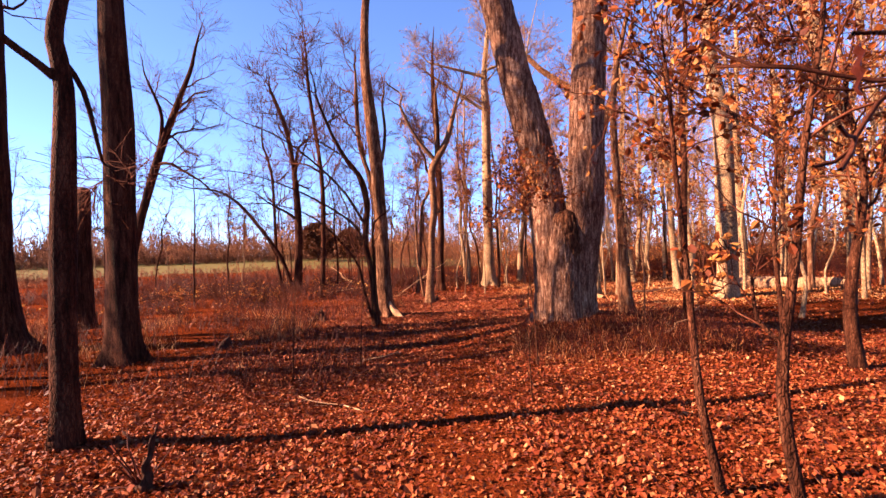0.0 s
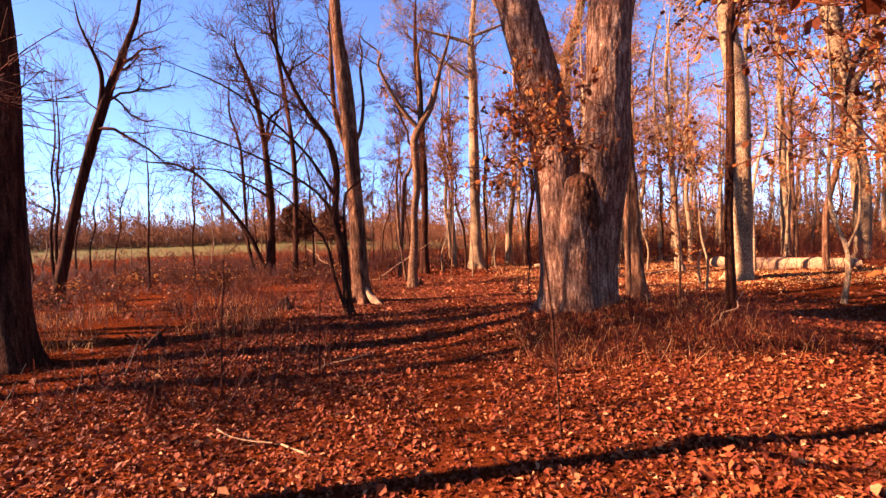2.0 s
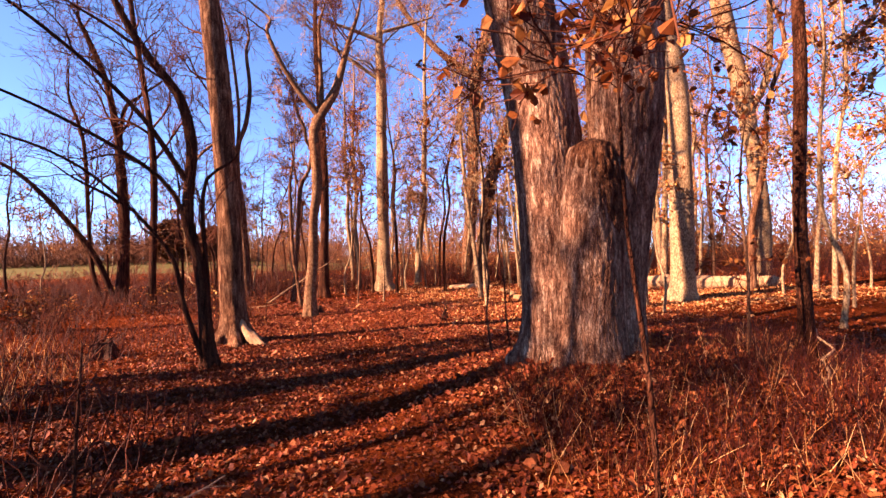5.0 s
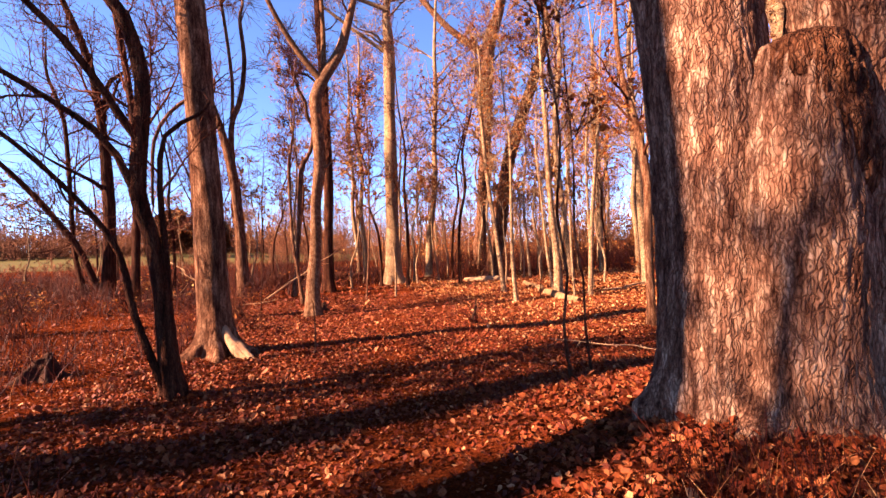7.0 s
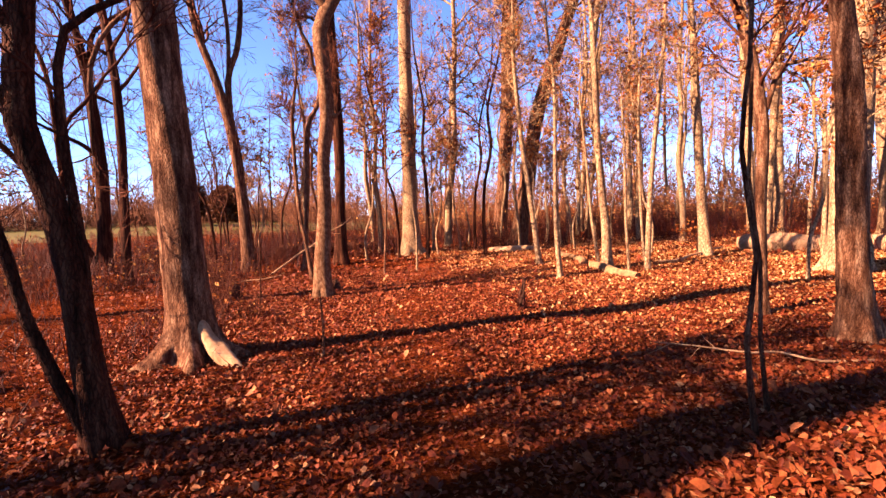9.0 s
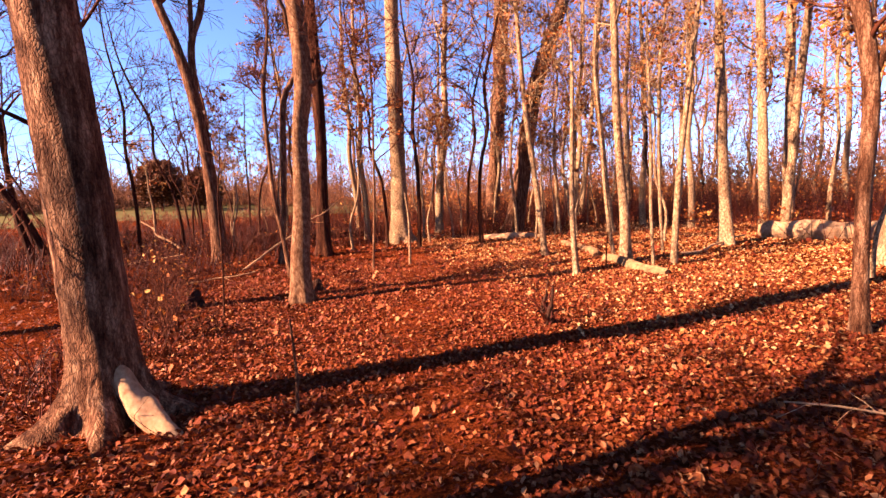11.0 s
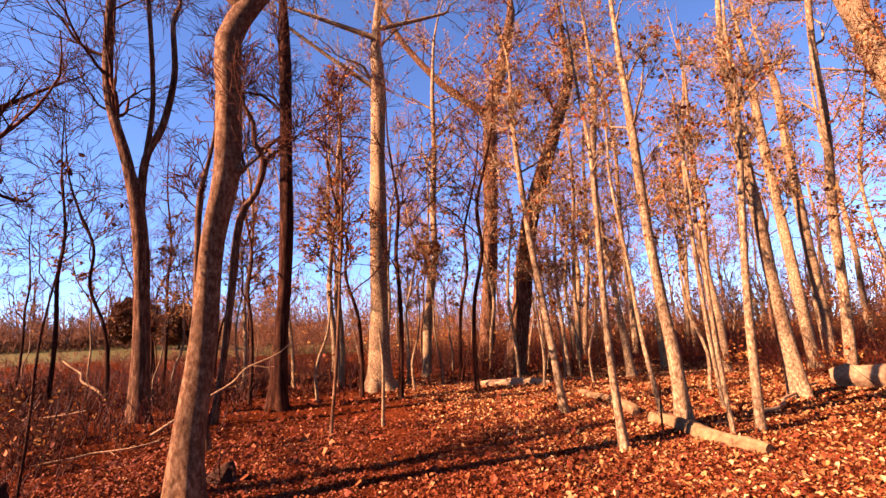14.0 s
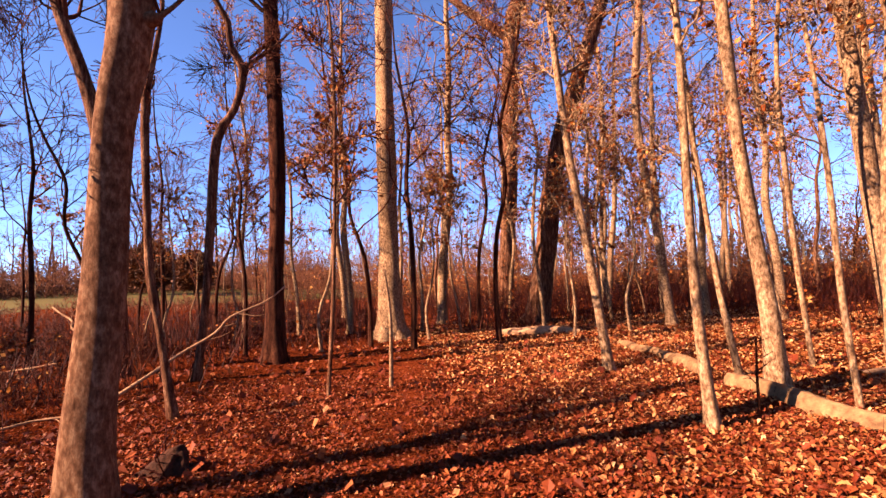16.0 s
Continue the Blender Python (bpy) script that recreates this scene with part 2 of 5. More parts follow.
def shoots(rng, P, R, per, low, high, spread, length, k, wander, lift, thin=0.55):
    """Side shoots of the polylines P: where, which way, and how thick."""
    n, kk, _ = P.shape
    idx = np.repeat(np.arange(n), per)
    f = rng.uniform(low, high, len(idx)) * (kk - 1)
    i = np.minimum(f.astype(int), kk - 2)
    w = (f - i)[:, None]
    start = P[idx, i] * (1 - w) + P[idx, i + 1] * w
    r = R[idx, i] * (1 - w[:, 0]) + R[idx, i + 1] * w[:, 0]
    along = unit(P[idx, i + 1] - P[idx, i])
    side = unit(np.cross(along, rng.normal(0, 1, (len(idx), 3))))
    ang = rng.uniform(*spread, len(idx))[:, None]
    way = along * np.cos(ang) + side * np.sin(ang)
    size = length * rng.uniform(0.5, 1.15, len(idx)) * (1.15 - 0.6 * f / (kk - 1))
    Q = grow(rng, start, way, size, k, wander, lift)
    taper = np.linspace(1, 0.25, k)[None]
    return Q, np.maximum(np.minimum(r * thin, size * 0.022)[:, None] * taper, 0.0022)


def leaf_blades(rng, at, size, droop=0.6, flat=False, plain=False):
    """Folded, slightly curled leaves at the given points: four triangles each."""
    n = len(at)
    if flat:
        nor = unit(np.stack([rng.normal(0, 0.7, n), rng.normal(0, 0.7, n), np.ones(n)], -1))
        a = rng.uniform(0, 2 * np.pi, n)
        al = np.stack([np.cos(a), np.sin(a), np.zeros(n)], -1)
    else:
        al = unit(np.stack([rng.normal(0, 1, n), rng.normal(0, 1, n), rng.normal(-droop, 0.6, n)], -1))
        nor = rng.normal(0, 1, (n, 3))
    al = unit(al - (nor * al).sum(-1, keepdims=True) * nor / np.maximum((nor * nor).sum(-1, keepdims=True), 1e-9)) if flat else al
    si = unit(np.cross(nor, al))
    up = np.cross(al, si)
    L = (size * rng.uniform(0.6, 1.25, n))[:, None]
    wd = L * rng.uniform(0.26, 0.42, n)[:, None]
    curl = L * rng.uniform(-0.08, 0.34, n)[:, None]
    tip = L * rng.uniform(-0.12, 0.22, n)[:, None]
    b = at
    t = at + al * L + up * tip
    v = np.stack([b, at + al * L * 0.3 + si * wd * 0.8 + up * curl, at + al * L * 0.7 + si * wd + up * curl * 0.8,
                  t, at + al * L * 0.66 - si * wd + up * curl * 0.7, at + al * L * 0.28 - si * wd * 0.75 + up * curl], 1)
    if plain:
        f = np.array([[0, 2, 1], [0, 3, 2]])
        return v[:, [0, 2, 3, 4]].reshape(-1, 3), (np.arange(n)[:, None, None] * 4 + f[None]).reshape(-1, 3)
    f = np.array([[0, 2, 1], [0, 3, 2], [0, 4, 3], [0, 5, 4]])
    return v.reshape(-1, 3), (np.arange(n)[:, None, None] * 6 + f[None]).reshape(-1, 3)


# ---- trees ----
def trunk_mesh(name, curve, sides, flare=0.5, lobes=5, rough=0.05, seed=0, ground=0.0, furrow=0.0):
    """Trunk swept along the curve, with root flare, uneven girth and optional furrowed bark."""
    rng = np.random.default_rng(seed)
    P, R = curve[:, :3], curve[:, 3]
    T = unit(np.gradient(P, axis=0))
    U = unit(np.cross(T, np.array([0.02, 1.0, 0.03])))
    W = np.cross(T, U)
    a = np.arange(sides) * 2 * np.pi / sides
    z = P[:, 2][:, None] - ground
    ph = rng.uniform(0, 6.28, 8)
    lob = 0.5 + 0.5 * np.cos(lobes * a[None] + ph[0] + 0.5 * np.sin(2 * a[None] + ph[1]))
    g = 1 + flare * np.exp(-np.maximum(z, 0) / 0.13) * (0.15 + 1.3 * lob ** 3) + 0.14 * flare * np.exp(-np.maximum(z, 0) / 0.45) * (0.4 + lob)
    g = g + rough * (np.sin(2 * a[None] + ph[2] + 1.3 * z) + 0.7 * np.sin(3 * a[None] + ph[3] - 0.9 * z) + 0.5 * np.sin(5 * a[None] + ph[4] + 3.1 * z))
    disp = 0.0
    if furrow:
        disp = np.zeros((len(P), sides))
        for i in range(len(P)):
            for j in range(sides):
                q = Vector((math.cos(a[j]) * R[i] * 22, math.sin(a[j]) * R[i] * 22, P[i, 2] * 5.5))
                q = q + 0.5 * noise.noise_vector(q * 0.35)
                c = abs(noise.noise(q)) * 1.6
                c += 0.35 * noise.noise(q * 2.7)
                disp[i, j] = furrow * (min(c, 0.75) - 0.4)
    V = P[:, None] + (R[:, None] * g + disp)[:, :, None] * (U[:, None] * np.cos(a)[None, :, None] + W[:, None] * np.sin(a)[None, :, None])
    k = len(P)
    i = np.arange(k - 1)[:, None] * sides
    j = np.arange(sides)[None]
    F = np.stack([i + j, i + (j + 1) % sides, i + sides + (j + 1) % sides, i + sides + j], -1).reshape(-1, 4)
    V = V.reshape(-1, 3)
    top = np.arange((k - 1) * sides, k * sides)
    V = np.vstack([V, P[-1] + T[-1] * R[-1] * 0.4])
    cap = np.stack([top, np.roll(top, -1), np.full(sides, len(V) - 1), np.full(sides, len(V) - 1)], -1)
    me = bpy.data.meshes.new(name)
    me.from_pydata(V.tolist(), [], F.tolist() + cap[:, :3].tolist())
    me.polygons.foreach_set("use_smooth", np.full(len(me.polygons), True))
    return me


def crown_mesh(rng, lines, limb_len, per2, per3, fine=0.0035):
    """Limbs, branches and twigs from the upper stem and from given limbs. Returns pieces and the twig lines."""
    pieces, ends = [], None
    L1, R1 = [], []
    for P, R, n, lo, ln in lines:
        Q, r = shoots(rng, P[None], R[None], n, lo, 0.98, (0.5, 1.2), ln, 9, 0.20, 0.05, 0.5)
        L1.append(Q)
        R1.append(r)
    Q1, r1 = np.concatenate(L1), np.concatenate(R1)
    pieces.append(tubes(Q1, r1, 4))
    Q2, r2 = shoots(rng, Q1, r1, per2, 0.2, 1.0, (0.4, 1.0), limb_len * 0.5, 5, 0.26, 0.05)
    pieces.append(tubes(Q2, np.maximum(r2, fine * 1.3), 3))
    ends = Q2
    if per3:
        Q3, r3 = shoots(rng, Q2, r2, per3, 0.15, 1.0, (0.35, 0.9), limb_len * 0.27, 3, 0.22, 0.05)
        pieces.append(tubes(Q3, np.maximum(r3, fine), 3))
        ends = Q3
    return pieces, Q1, Q2, ends


def stem_tree(name, label, x, y, top, stem, limbs=(), bark=None, sides=16, flare=0.5, branches=10, low=0.45, limb_len=2.0,
              per2=8, per3=8, leaves=0, leaf=0.08, seed=1, group="", category="tree", leaf_low=0.0, furrow=0.0, step=0.22, rough=0.05, roots=(), leaf_mat=None):
    """A tree at (x, y): stem and limbs as (dx, dy, height, radius) from its foot."""
    rng = np.random.default_rng(seed)
    root = new(name)
    root.location = (x, y, float(height(x, y)))
    tagged(root, label, category, group)
    pts = [tuple(p) for p in stem]
    pts[0] = (pts[0][0], pts[0][1], -0.12, pts[0][3])
    if top > pts[-1][2] + 0.3:
        a, b = np.array(pts[-2]), np.array(pts[-1])
        d = (b - a)[:3] / max(np.linalg.norm((b - a)[:3]), 1e-6)
        p, r, rest = b[:3].copy(), b[3], top - b[2]
        for i in range(4):
            d = d * 0.75 + np.array([rng.normal(0, 0.10), rng.normal(0, 0.10), 0.4])
            d /= np.linalg.norm(d)
            p = p + d * rest / 4
            pts.append((*p, r * (1 - (i + 1) / 4.4)))
    curve = resample(pts, step)
    part("trunk", trunk_mesh("trunk", curve, sides, flare, 5, rough, seed, 0.0, furrow), bark, root)
    for r in roots:
        c = resample(r, 0.05)
        wave = 1 + 0.12 * np.sin(np.arange(len(c)) * 0.9) + rng.normal(0, 0.04, len(c))
        v, f = tubes(c[None, :, :3], (c[:, 3] * wave)[None], 14)
        v[:, 2] += 0.018 * np.sin(31 * v[:, 0] + 17 * v[:, 1])
        # the sunlit root gets pale wood, its light put into the colour
        part("root", mesh_from("root", v, f), BARK_GREY if r[-1][0] < 0 else WOOD_BARE, root, "surface root spreading into the litter")
    lines = []
    cp, cr = curve[:, :3], curve[:, 3]
    for limb in limbs:
        limb = [tuple(p) for p in limb]
        if limb[-1][3] > 0.012:
            a, b = np.array(limb[-2]), np.array(limb[-1])
            d = (b - a)[:3] / np.linalg.norm((b - a)[:3])
            more = min(30 * b[3], 2.6)
            for g in (0.35, 0.7, 1.0):
                e = b[:3] + (d * 0.8 + np.array([rng.normal(0, 0.25), rng.normal(0, 0.25), 0.25])) * more * g
                limb.append((*e, b[3] * (1 - 0.85 * g)))
        c = resample(limb, 0.18)
        v, f = tubes(c[None, :, :3], c[None, :, 3], 8)
        part("limb", mesh_from("limb", v, f), bark, root)
        lines.append((c[:, :3], c[:, 3], max(2, branches // 4), 0.25, limb_len * 0.6))
    if branches:
        lines.append((cp, cr, branches, low, limb_len))
        pieces, Q1, Q2, ends = crown_mesh(rng, lines, limb_len, per2, per3, 0.0065 if y > 19 or group else 0.0035)
        v, f = merged(pieces)
        part("crown", mesh_from("crown", v, f), TWIG if bark is not BARK_PALE else BARK_PALE, root)
        if leaves:
            flat = ends.reshape(-1, 3)
            if leaf_low:
                flat = flat[flat[:, 2] > leaf_low]
            at = flat[rng.integers(0, len(flat), leaves)] + rng.normal(0, 0.03, (leaves, 3))
            v, f = leaf_blades(rng, at, leaf, plain=group == "trees of the wood")
            part("leaves", mesh_from("leaves", v, f, False), leaf_mat or LEAF_TREE, root, "dry orange-brown leaves still clinging to the twigs")
    return root


# ---- ground ----
def spaced(lo, hi, n_mid, far):
    """Even steps between lo and hi, then ever wider ones out to far on both sides."""
    mid = np.linspace(lo, hi, n_mid)
    out = np.geomspace(0.25, far, 40)
    return np.concatenate([lo - out[::-1], mid, hi + out])


gx, gy = spaced(-14, 16, 140, 900), spaced(-6, 34, 180, 900)
GX, GY = np.meshgrid(gx, gy, indexing="ij")
GV = np.stack([GX, GY, height(GX, GY)], -1).reshape(-1, 3)
gi, gj = np.arange(len(gx) - 1)[:, None], np.arange(len(gy) - 1)[None]
GF = np.stack([gi * len(gy) + gj, (gi + 1) * len(gy) + gj, (gi + 1) * len(gy) + gj + 1, gi * len(gy) + gj + 1], -1).reshape(-1, 4)
ground_mesh = mesh_from("ground", GV, GF)
ground = part("ground", ground_mesh, LITTER)
ground_mesh.materials.append(FIELD)
mid = GV[GF].mean(1)
far_off = np.hypot(mid[:, 0], mid[:, 1] - 8)
in_field = (far_off > 60) & (mid[:, 0] < 14)
ground_mesh.polygons.foreach_set("material_index", in_field.astype(np.int32))
tagged(ground, "woodland floor of brown leaf mould, grassy field beyond", "ground", kind="structure")

rng = np.random.default_rng(5)


def scatter(n, x0, x1, y0, y1):
    x, y = rng.uniform(x0, x1, n), rng.uniform(y0, y1, n)
    return np.stack([x, y, height(x, y)], -1)


# fallen leaves: dense along the walk, thinner and larger farther off
def open_floor(n, x0, x1, y0, y1):
    """Places on the open floor, thinned on the brushy ground beside the field, where dark mould stands in for shade."""
    p = scatter(n, x0, x1, y0, y1)
    edge = -2.6 - 0.6 * np.sin(0.5 * p[:, 1]) - 3.0 * np.clip((13 - p[:, 1]) / 10, 0, 1)
    keep = (p[:, 0] > edge) | (rng.uniform(0, 1, n) < 0.38)
    trail = np.abs(p[:, 0] - np.interp(p[:, 1], [0, 14, 20, 30], [0.0, 0.6, 1.8, 4.0])) < 0.32 + 0.1 * np.sin(2.1 * p[:, 1])
    keep &= ~trail | (rng.uniform(0, 1, n) < 0.45)
    return p[keep] + np.array([0, 0, 0.012])


def bank(n, x0, x1, y0, y1, fade):
    """Places on the open floor, thinning out towards the borders of the stretch."""
    p = open_floor(n, x0, x1, y0, y1)
    inside = np.minimum(np.minimum(p[:, 0] - x0, x1 - p[:, 0]), np.minimum(p[:, 1] - y0, y1 - p[:, 1]))
    return p[rng.uniform(0, 1, len(p)) < np.clip(inside / fade, 0.04, 1)]


beds = [leaf_blades(rng, bank(400000, -6.0, 8.5, -0.5, 23, 2.5), 0.040, flat=True, plain=True),
        leaf_blades(rng, bank(60000, -4.0, 7, 0.5, 20, 2.0), 0.050, flat=True),
        leaf_blades(rng, bank(9000, -7.0, 9, 0, 24, 2.5), 0.062, flat=True),
        leaf_blades(rng, bank(46000, -16, 19, -6, 38, 5.0), 0.085, flat=True, plain=True),
        leaf_blades(rng, bank(34000, -14, 34, 16, 50, 6.0), 0.14, flat=True, plain=True)]
a, d = rng.uniform(0, 2 * np.pi, 9000), 0.45 + np.abs(rng.normal(0, 0.42, 9000))
heap = np.stack([2.33 + d * np.cos(a), 8.72 + d * np.sin(a), np.zeros(9000)], -1)
heap[:, 2] = height(heap[:, 0], heap[:, 1]) + 0.015 + rng.uniform(0, 0.13, 9000) * np.clip(1.15 - d, 0, 1)
beds.append(leaf_blades(rng, heap, 0.056, flat=True))
v, f = merged(beds)
litter = part("leaf_litter", mesh_from("leaf_litter", v, f, False), LEAF_GROUND)
tagged(litter, "deep litter of dry orange-brown fallen leaves", "leaf litter", kind="stuff")

# drier, paler leaves here; part of the sunlight is put into their colour
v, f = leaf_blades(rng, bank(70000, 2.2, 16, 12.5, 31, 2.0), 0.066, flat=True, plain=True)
tagged(part("leaf_litter", mesh_from("leaf_litter", v, f, False), LEAF_STRAW), "straw-coloured dry leaves under the pale trees, sunlight partly in their colour", "leaf litter", kind="stuff")

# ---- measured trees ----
# dark bark on shaded trees, pale on sunlit: some light sits in these colours
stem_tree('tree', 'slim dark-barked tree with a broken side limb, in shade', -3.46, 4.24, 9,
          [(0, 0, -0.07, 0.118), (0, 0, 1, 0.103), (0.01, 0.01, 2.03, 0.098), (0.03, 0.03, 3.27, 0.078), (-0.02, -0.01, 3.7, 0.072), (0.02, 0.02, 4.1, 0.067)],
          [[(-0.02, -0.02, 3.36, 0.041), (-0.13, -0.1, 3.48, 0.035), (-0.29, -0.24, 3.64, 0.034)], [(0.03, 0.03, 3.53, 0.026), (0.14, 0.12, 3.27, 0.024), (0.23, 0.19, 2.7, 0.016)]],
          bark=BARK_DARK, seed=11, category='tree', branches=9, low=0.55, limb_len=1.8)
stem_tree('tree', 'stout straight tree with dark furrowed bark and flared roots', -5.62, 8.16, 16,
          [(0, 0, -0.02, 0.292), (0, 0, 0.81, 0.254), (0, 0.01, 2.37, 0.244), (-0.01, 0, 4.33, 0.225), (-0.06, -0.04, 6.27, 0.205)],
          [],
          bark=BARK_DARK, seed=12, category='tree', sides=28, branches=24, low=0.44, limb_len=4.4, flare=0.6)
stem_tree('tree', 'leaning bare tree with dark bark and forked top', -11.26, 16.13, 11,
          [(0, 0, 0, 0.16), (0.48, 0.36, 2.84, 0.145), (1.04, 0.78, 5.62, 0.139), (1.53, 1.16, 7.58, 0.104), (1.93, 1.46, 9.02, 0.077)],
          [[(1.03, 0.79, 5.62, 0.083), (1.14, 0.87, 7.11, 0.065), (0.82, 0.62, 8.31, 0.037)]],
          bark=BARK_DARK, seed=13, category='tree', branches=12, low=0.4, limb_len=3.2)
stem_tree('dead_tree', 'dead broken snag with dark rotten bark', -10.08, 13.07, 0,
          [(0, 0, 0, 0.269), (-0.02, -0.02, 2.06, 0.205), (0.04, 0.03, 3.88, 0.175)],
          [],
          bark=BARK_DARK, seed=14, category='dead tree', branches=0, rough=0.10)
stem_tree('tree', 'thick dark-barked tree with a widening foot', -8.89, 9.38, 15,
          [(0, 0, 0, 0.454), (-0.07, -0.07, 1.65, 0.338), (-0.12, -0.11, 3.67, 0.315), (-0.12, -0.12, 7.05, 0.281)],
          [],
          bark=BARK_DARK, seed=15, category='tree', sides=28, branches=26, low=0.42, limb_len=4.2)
stem_tree('tree', 'tall grey-barked tree with pale root flare, leaning slightly', -1.73, 13.75, 15,
          [(0, 0, 0.01, 0.279), (-0.01, 0, 0.55, 0.207), (-0.05, -0.01, 1.83, 0.202), (-0.11, -0.02, 3.4, 0.193), (-0.2, -0.04, 4.95, 0.183)],
          [[(-0.24, -0.05, 3.58, 0.027), (-0.47, -0.1, 3.36, 0.023), (-0.66, -0.14, 2.97, 0.023), (-0.7, -0.15, 2.21, 0.019)]],
          bark=BARK_GREY, seed=16, category='tree', sides=32, branches=10, low=0.6, limb_len=2.6, flare=1.0, furrow=0.012, step=0.08, roots=[[(0.08, -0.08, 0.44, 0.05), (0.2, -0.19, 0.24, 0.085), (0.38, -0.33, 0.06, 0.08), (0.64, -0.5, -0.06, 0.04)], [(-0.02, -0.04, 0.4, 0.07), (-0.16, -0.16, 0.16, 0.09), (-0.34, -0.24, 0.0, 0.075), (-0.62, -0.36, -0.07, 0.05)]])
stem_tree('tree', 'crooked many-stemmed small tree with smooth dark bark', -1.7, 11.76, 6.5,
          [(0, 0, 0.04, 0.107), (-0.05, -0.02, 0.56, 0.093), (-0.08, -0.03, 1.13, 0.08), (-0.15, -0.06, 1.65, 0.071), (-0.23, -0.1, 2.03, 0.073), (-0.2, -0.08, 2.57, 0.069), (-0.17, -0.06, 3.1, 0.065), (-0.30, -0.10, 3.7, 0.060), (-0.62, -0.2, 4.15, 0.052), (-0.92, -0.3, 4.7, 0.044), (-1.25, -0.45, 5.6, 0.03)],
          [[(-0.23, -0.09, 1.96, 0.042), (-0.52, -0.22, 2.58, 0.031), (-1.5, -0.6, 3.25, 0.02), (-2.6, -1, 3.7, 0.012), (-3.4, -1.4, 3.8, 0.006)], [(-0.09, -0.04, 0.12, 0.04), (-0.29, -0.12, 0.86, 0.035), (-0.47, -0.19, 1.65, 0.028), (-1.3, -0.5, 2.65, 0.018), (-2.3, -0.8, 3.05, 0.012), (-3.3, -1.1, 3, 0.006)], [(-0.02, -0.01, 0.88, 0.036), (-0.03, -0.01, 1.37, 0.032), (-0.06, -0.03, 2.08, 0.028), (-0.01, 0, 2.6, 0.024), (0.27, 0.11, 2.85, 0.019)], [(-0.2, -0.08, 2.5, 0.04), (-0.8, -0.4, 3.5, 0.03), (-1.9, -0.9, 4.5, 0.018), (-3, -1.2, 5, 0.007)], [(-0.18, -0.07, 2.9, 0.035), (-0.5, 0.4, 3.9, 0.026), (-1.3, 1, 5, 0.015), (-2.2, 1.5, 5.6, 0.006)]],
          bark=BARK_DARK, seed=17, category='tree', branches=14, low=0.5, limb_len=1.7, per2=6, per3=5)
stem_tree('tree', 'smooth pale-barked tree with a bent forked trunk and knob', -0.55, 17.58, 9,
          [(0, 0, 0.01, 0.177), (0.03, 0, 0.72, 0.146), (0.11, 0.01, 1.61, 0.132), (0.15, 0.02, 2.62, 0.12), (0.25, 0.03, 3.37, 0.134), (0.24, 0.03, 4.3, 0.129), (0.21, 0.03, 4.94, 0.13), (0.44, 0.06, 5.48, 0.129), (0.78, 0.11, 6.06, 0.121)],
          [[(0.4, 0.05, 5.3, 0.09), (-0.1, 0, 5.9, 0.075), (-0.55, -0.1, 6.6, 0.06), (-0.9, -0.2, 7.4, 0.05)], [(0.4, 0.05, 5.4, 0.07), (0.42, 0.1, 6.4, 0.055), (0.4, 0.1, 7.8, 0.04)], [(0.3, 0.02, 3.36, 0.06), (0.42, 0.0, 3.4, 0.05), (0.45, 0.0, 3.42, 0.02)]],
          bark=BARK_SMOOTH, seed=18, category='tree', sides=24, branches=6, low=0.75, limb_len=2.2, flare=0.4)
stem_tree('tree', 'straight dark-barked tree with short dead side branches', -0.21, 24.8, 14,
          [(0, 0, -0.06, 0.242), (0.07, 0, 1.82, 0.177), (0.15, 0, 4.17, 0.166), (0.08, 0, 7.46, 0.163), (-0.02, 0, 10.05, 0.149)],
          [[(-0.09, 0, 7.79, 0.049), (-0.55, -0.02, 8.16, 0.04), (-1.07, -0.04, 8.19, 0.024)], [(0.07, 0, 7.12, 0.049), (-0.39, -0.01, 6.67, 0.032)]],
          bark=BARK_DARK, seed=19, category='tree', branches=12, low=0.5, limb_len=2.0)
# pale bark in place of grey: the sun on this trunk is in the colour
stem_tree('tree', 'tall straight grey tree with flaking bark, sunlight put into its pale colour', 2.73, 27.9, 19,
          [(0, 0, 0.05, 0.431), (0, 0, 1.65, 0.317), (0.01, 0, 5.04, 0.288), (0.03, 0, 7.65, 0.266), (0.08, -0.01, 10.32, 0.243)],
          [[(0.16, -0.02, 12.44, 0.113), (-1.04, 0.14, 12.86, 0.093), (-2.68, 0.36, 13.42, 0.062)], [(-0.12, 0.02, 10.57, 0.1), (-1.29, 0.17, 11.4, 0.081), (-2.89, 0.39, 12.63, 0.062)], [(0.18, -0.02, 12.89, 0.093), (1.43, -0.19, 13.28, 0.072), (2.57, -0.34, 13.67, 0.052)]],
          bark=BARK_PALE, seed=20, category='tree', sides=24, branches=14, low=0.55, limb_len=3.0, flare=0.7, leaves=1300, leaf=0.09)
stem_tree('tree', 'large dark tree leaning over the path', 7.94, 29.27, 16,
          [(0, 0, -0.1, 0.453), (0.42, -0.19, 2.36, 0.356), (0.93, -0.43, 5.72, 0.338), (1.67, -0.78, 8.27, 0.279), (2.6, -1.22, 11.2, 0.238)],
          [],
          bark=BARK_GREY, seed=21, category='tree', sides=32, furrow=0.014, step=0.08, branches=12, low=0.55, limb_len=3.4, flare=0.5, leaves=1200, leaf=0.12)
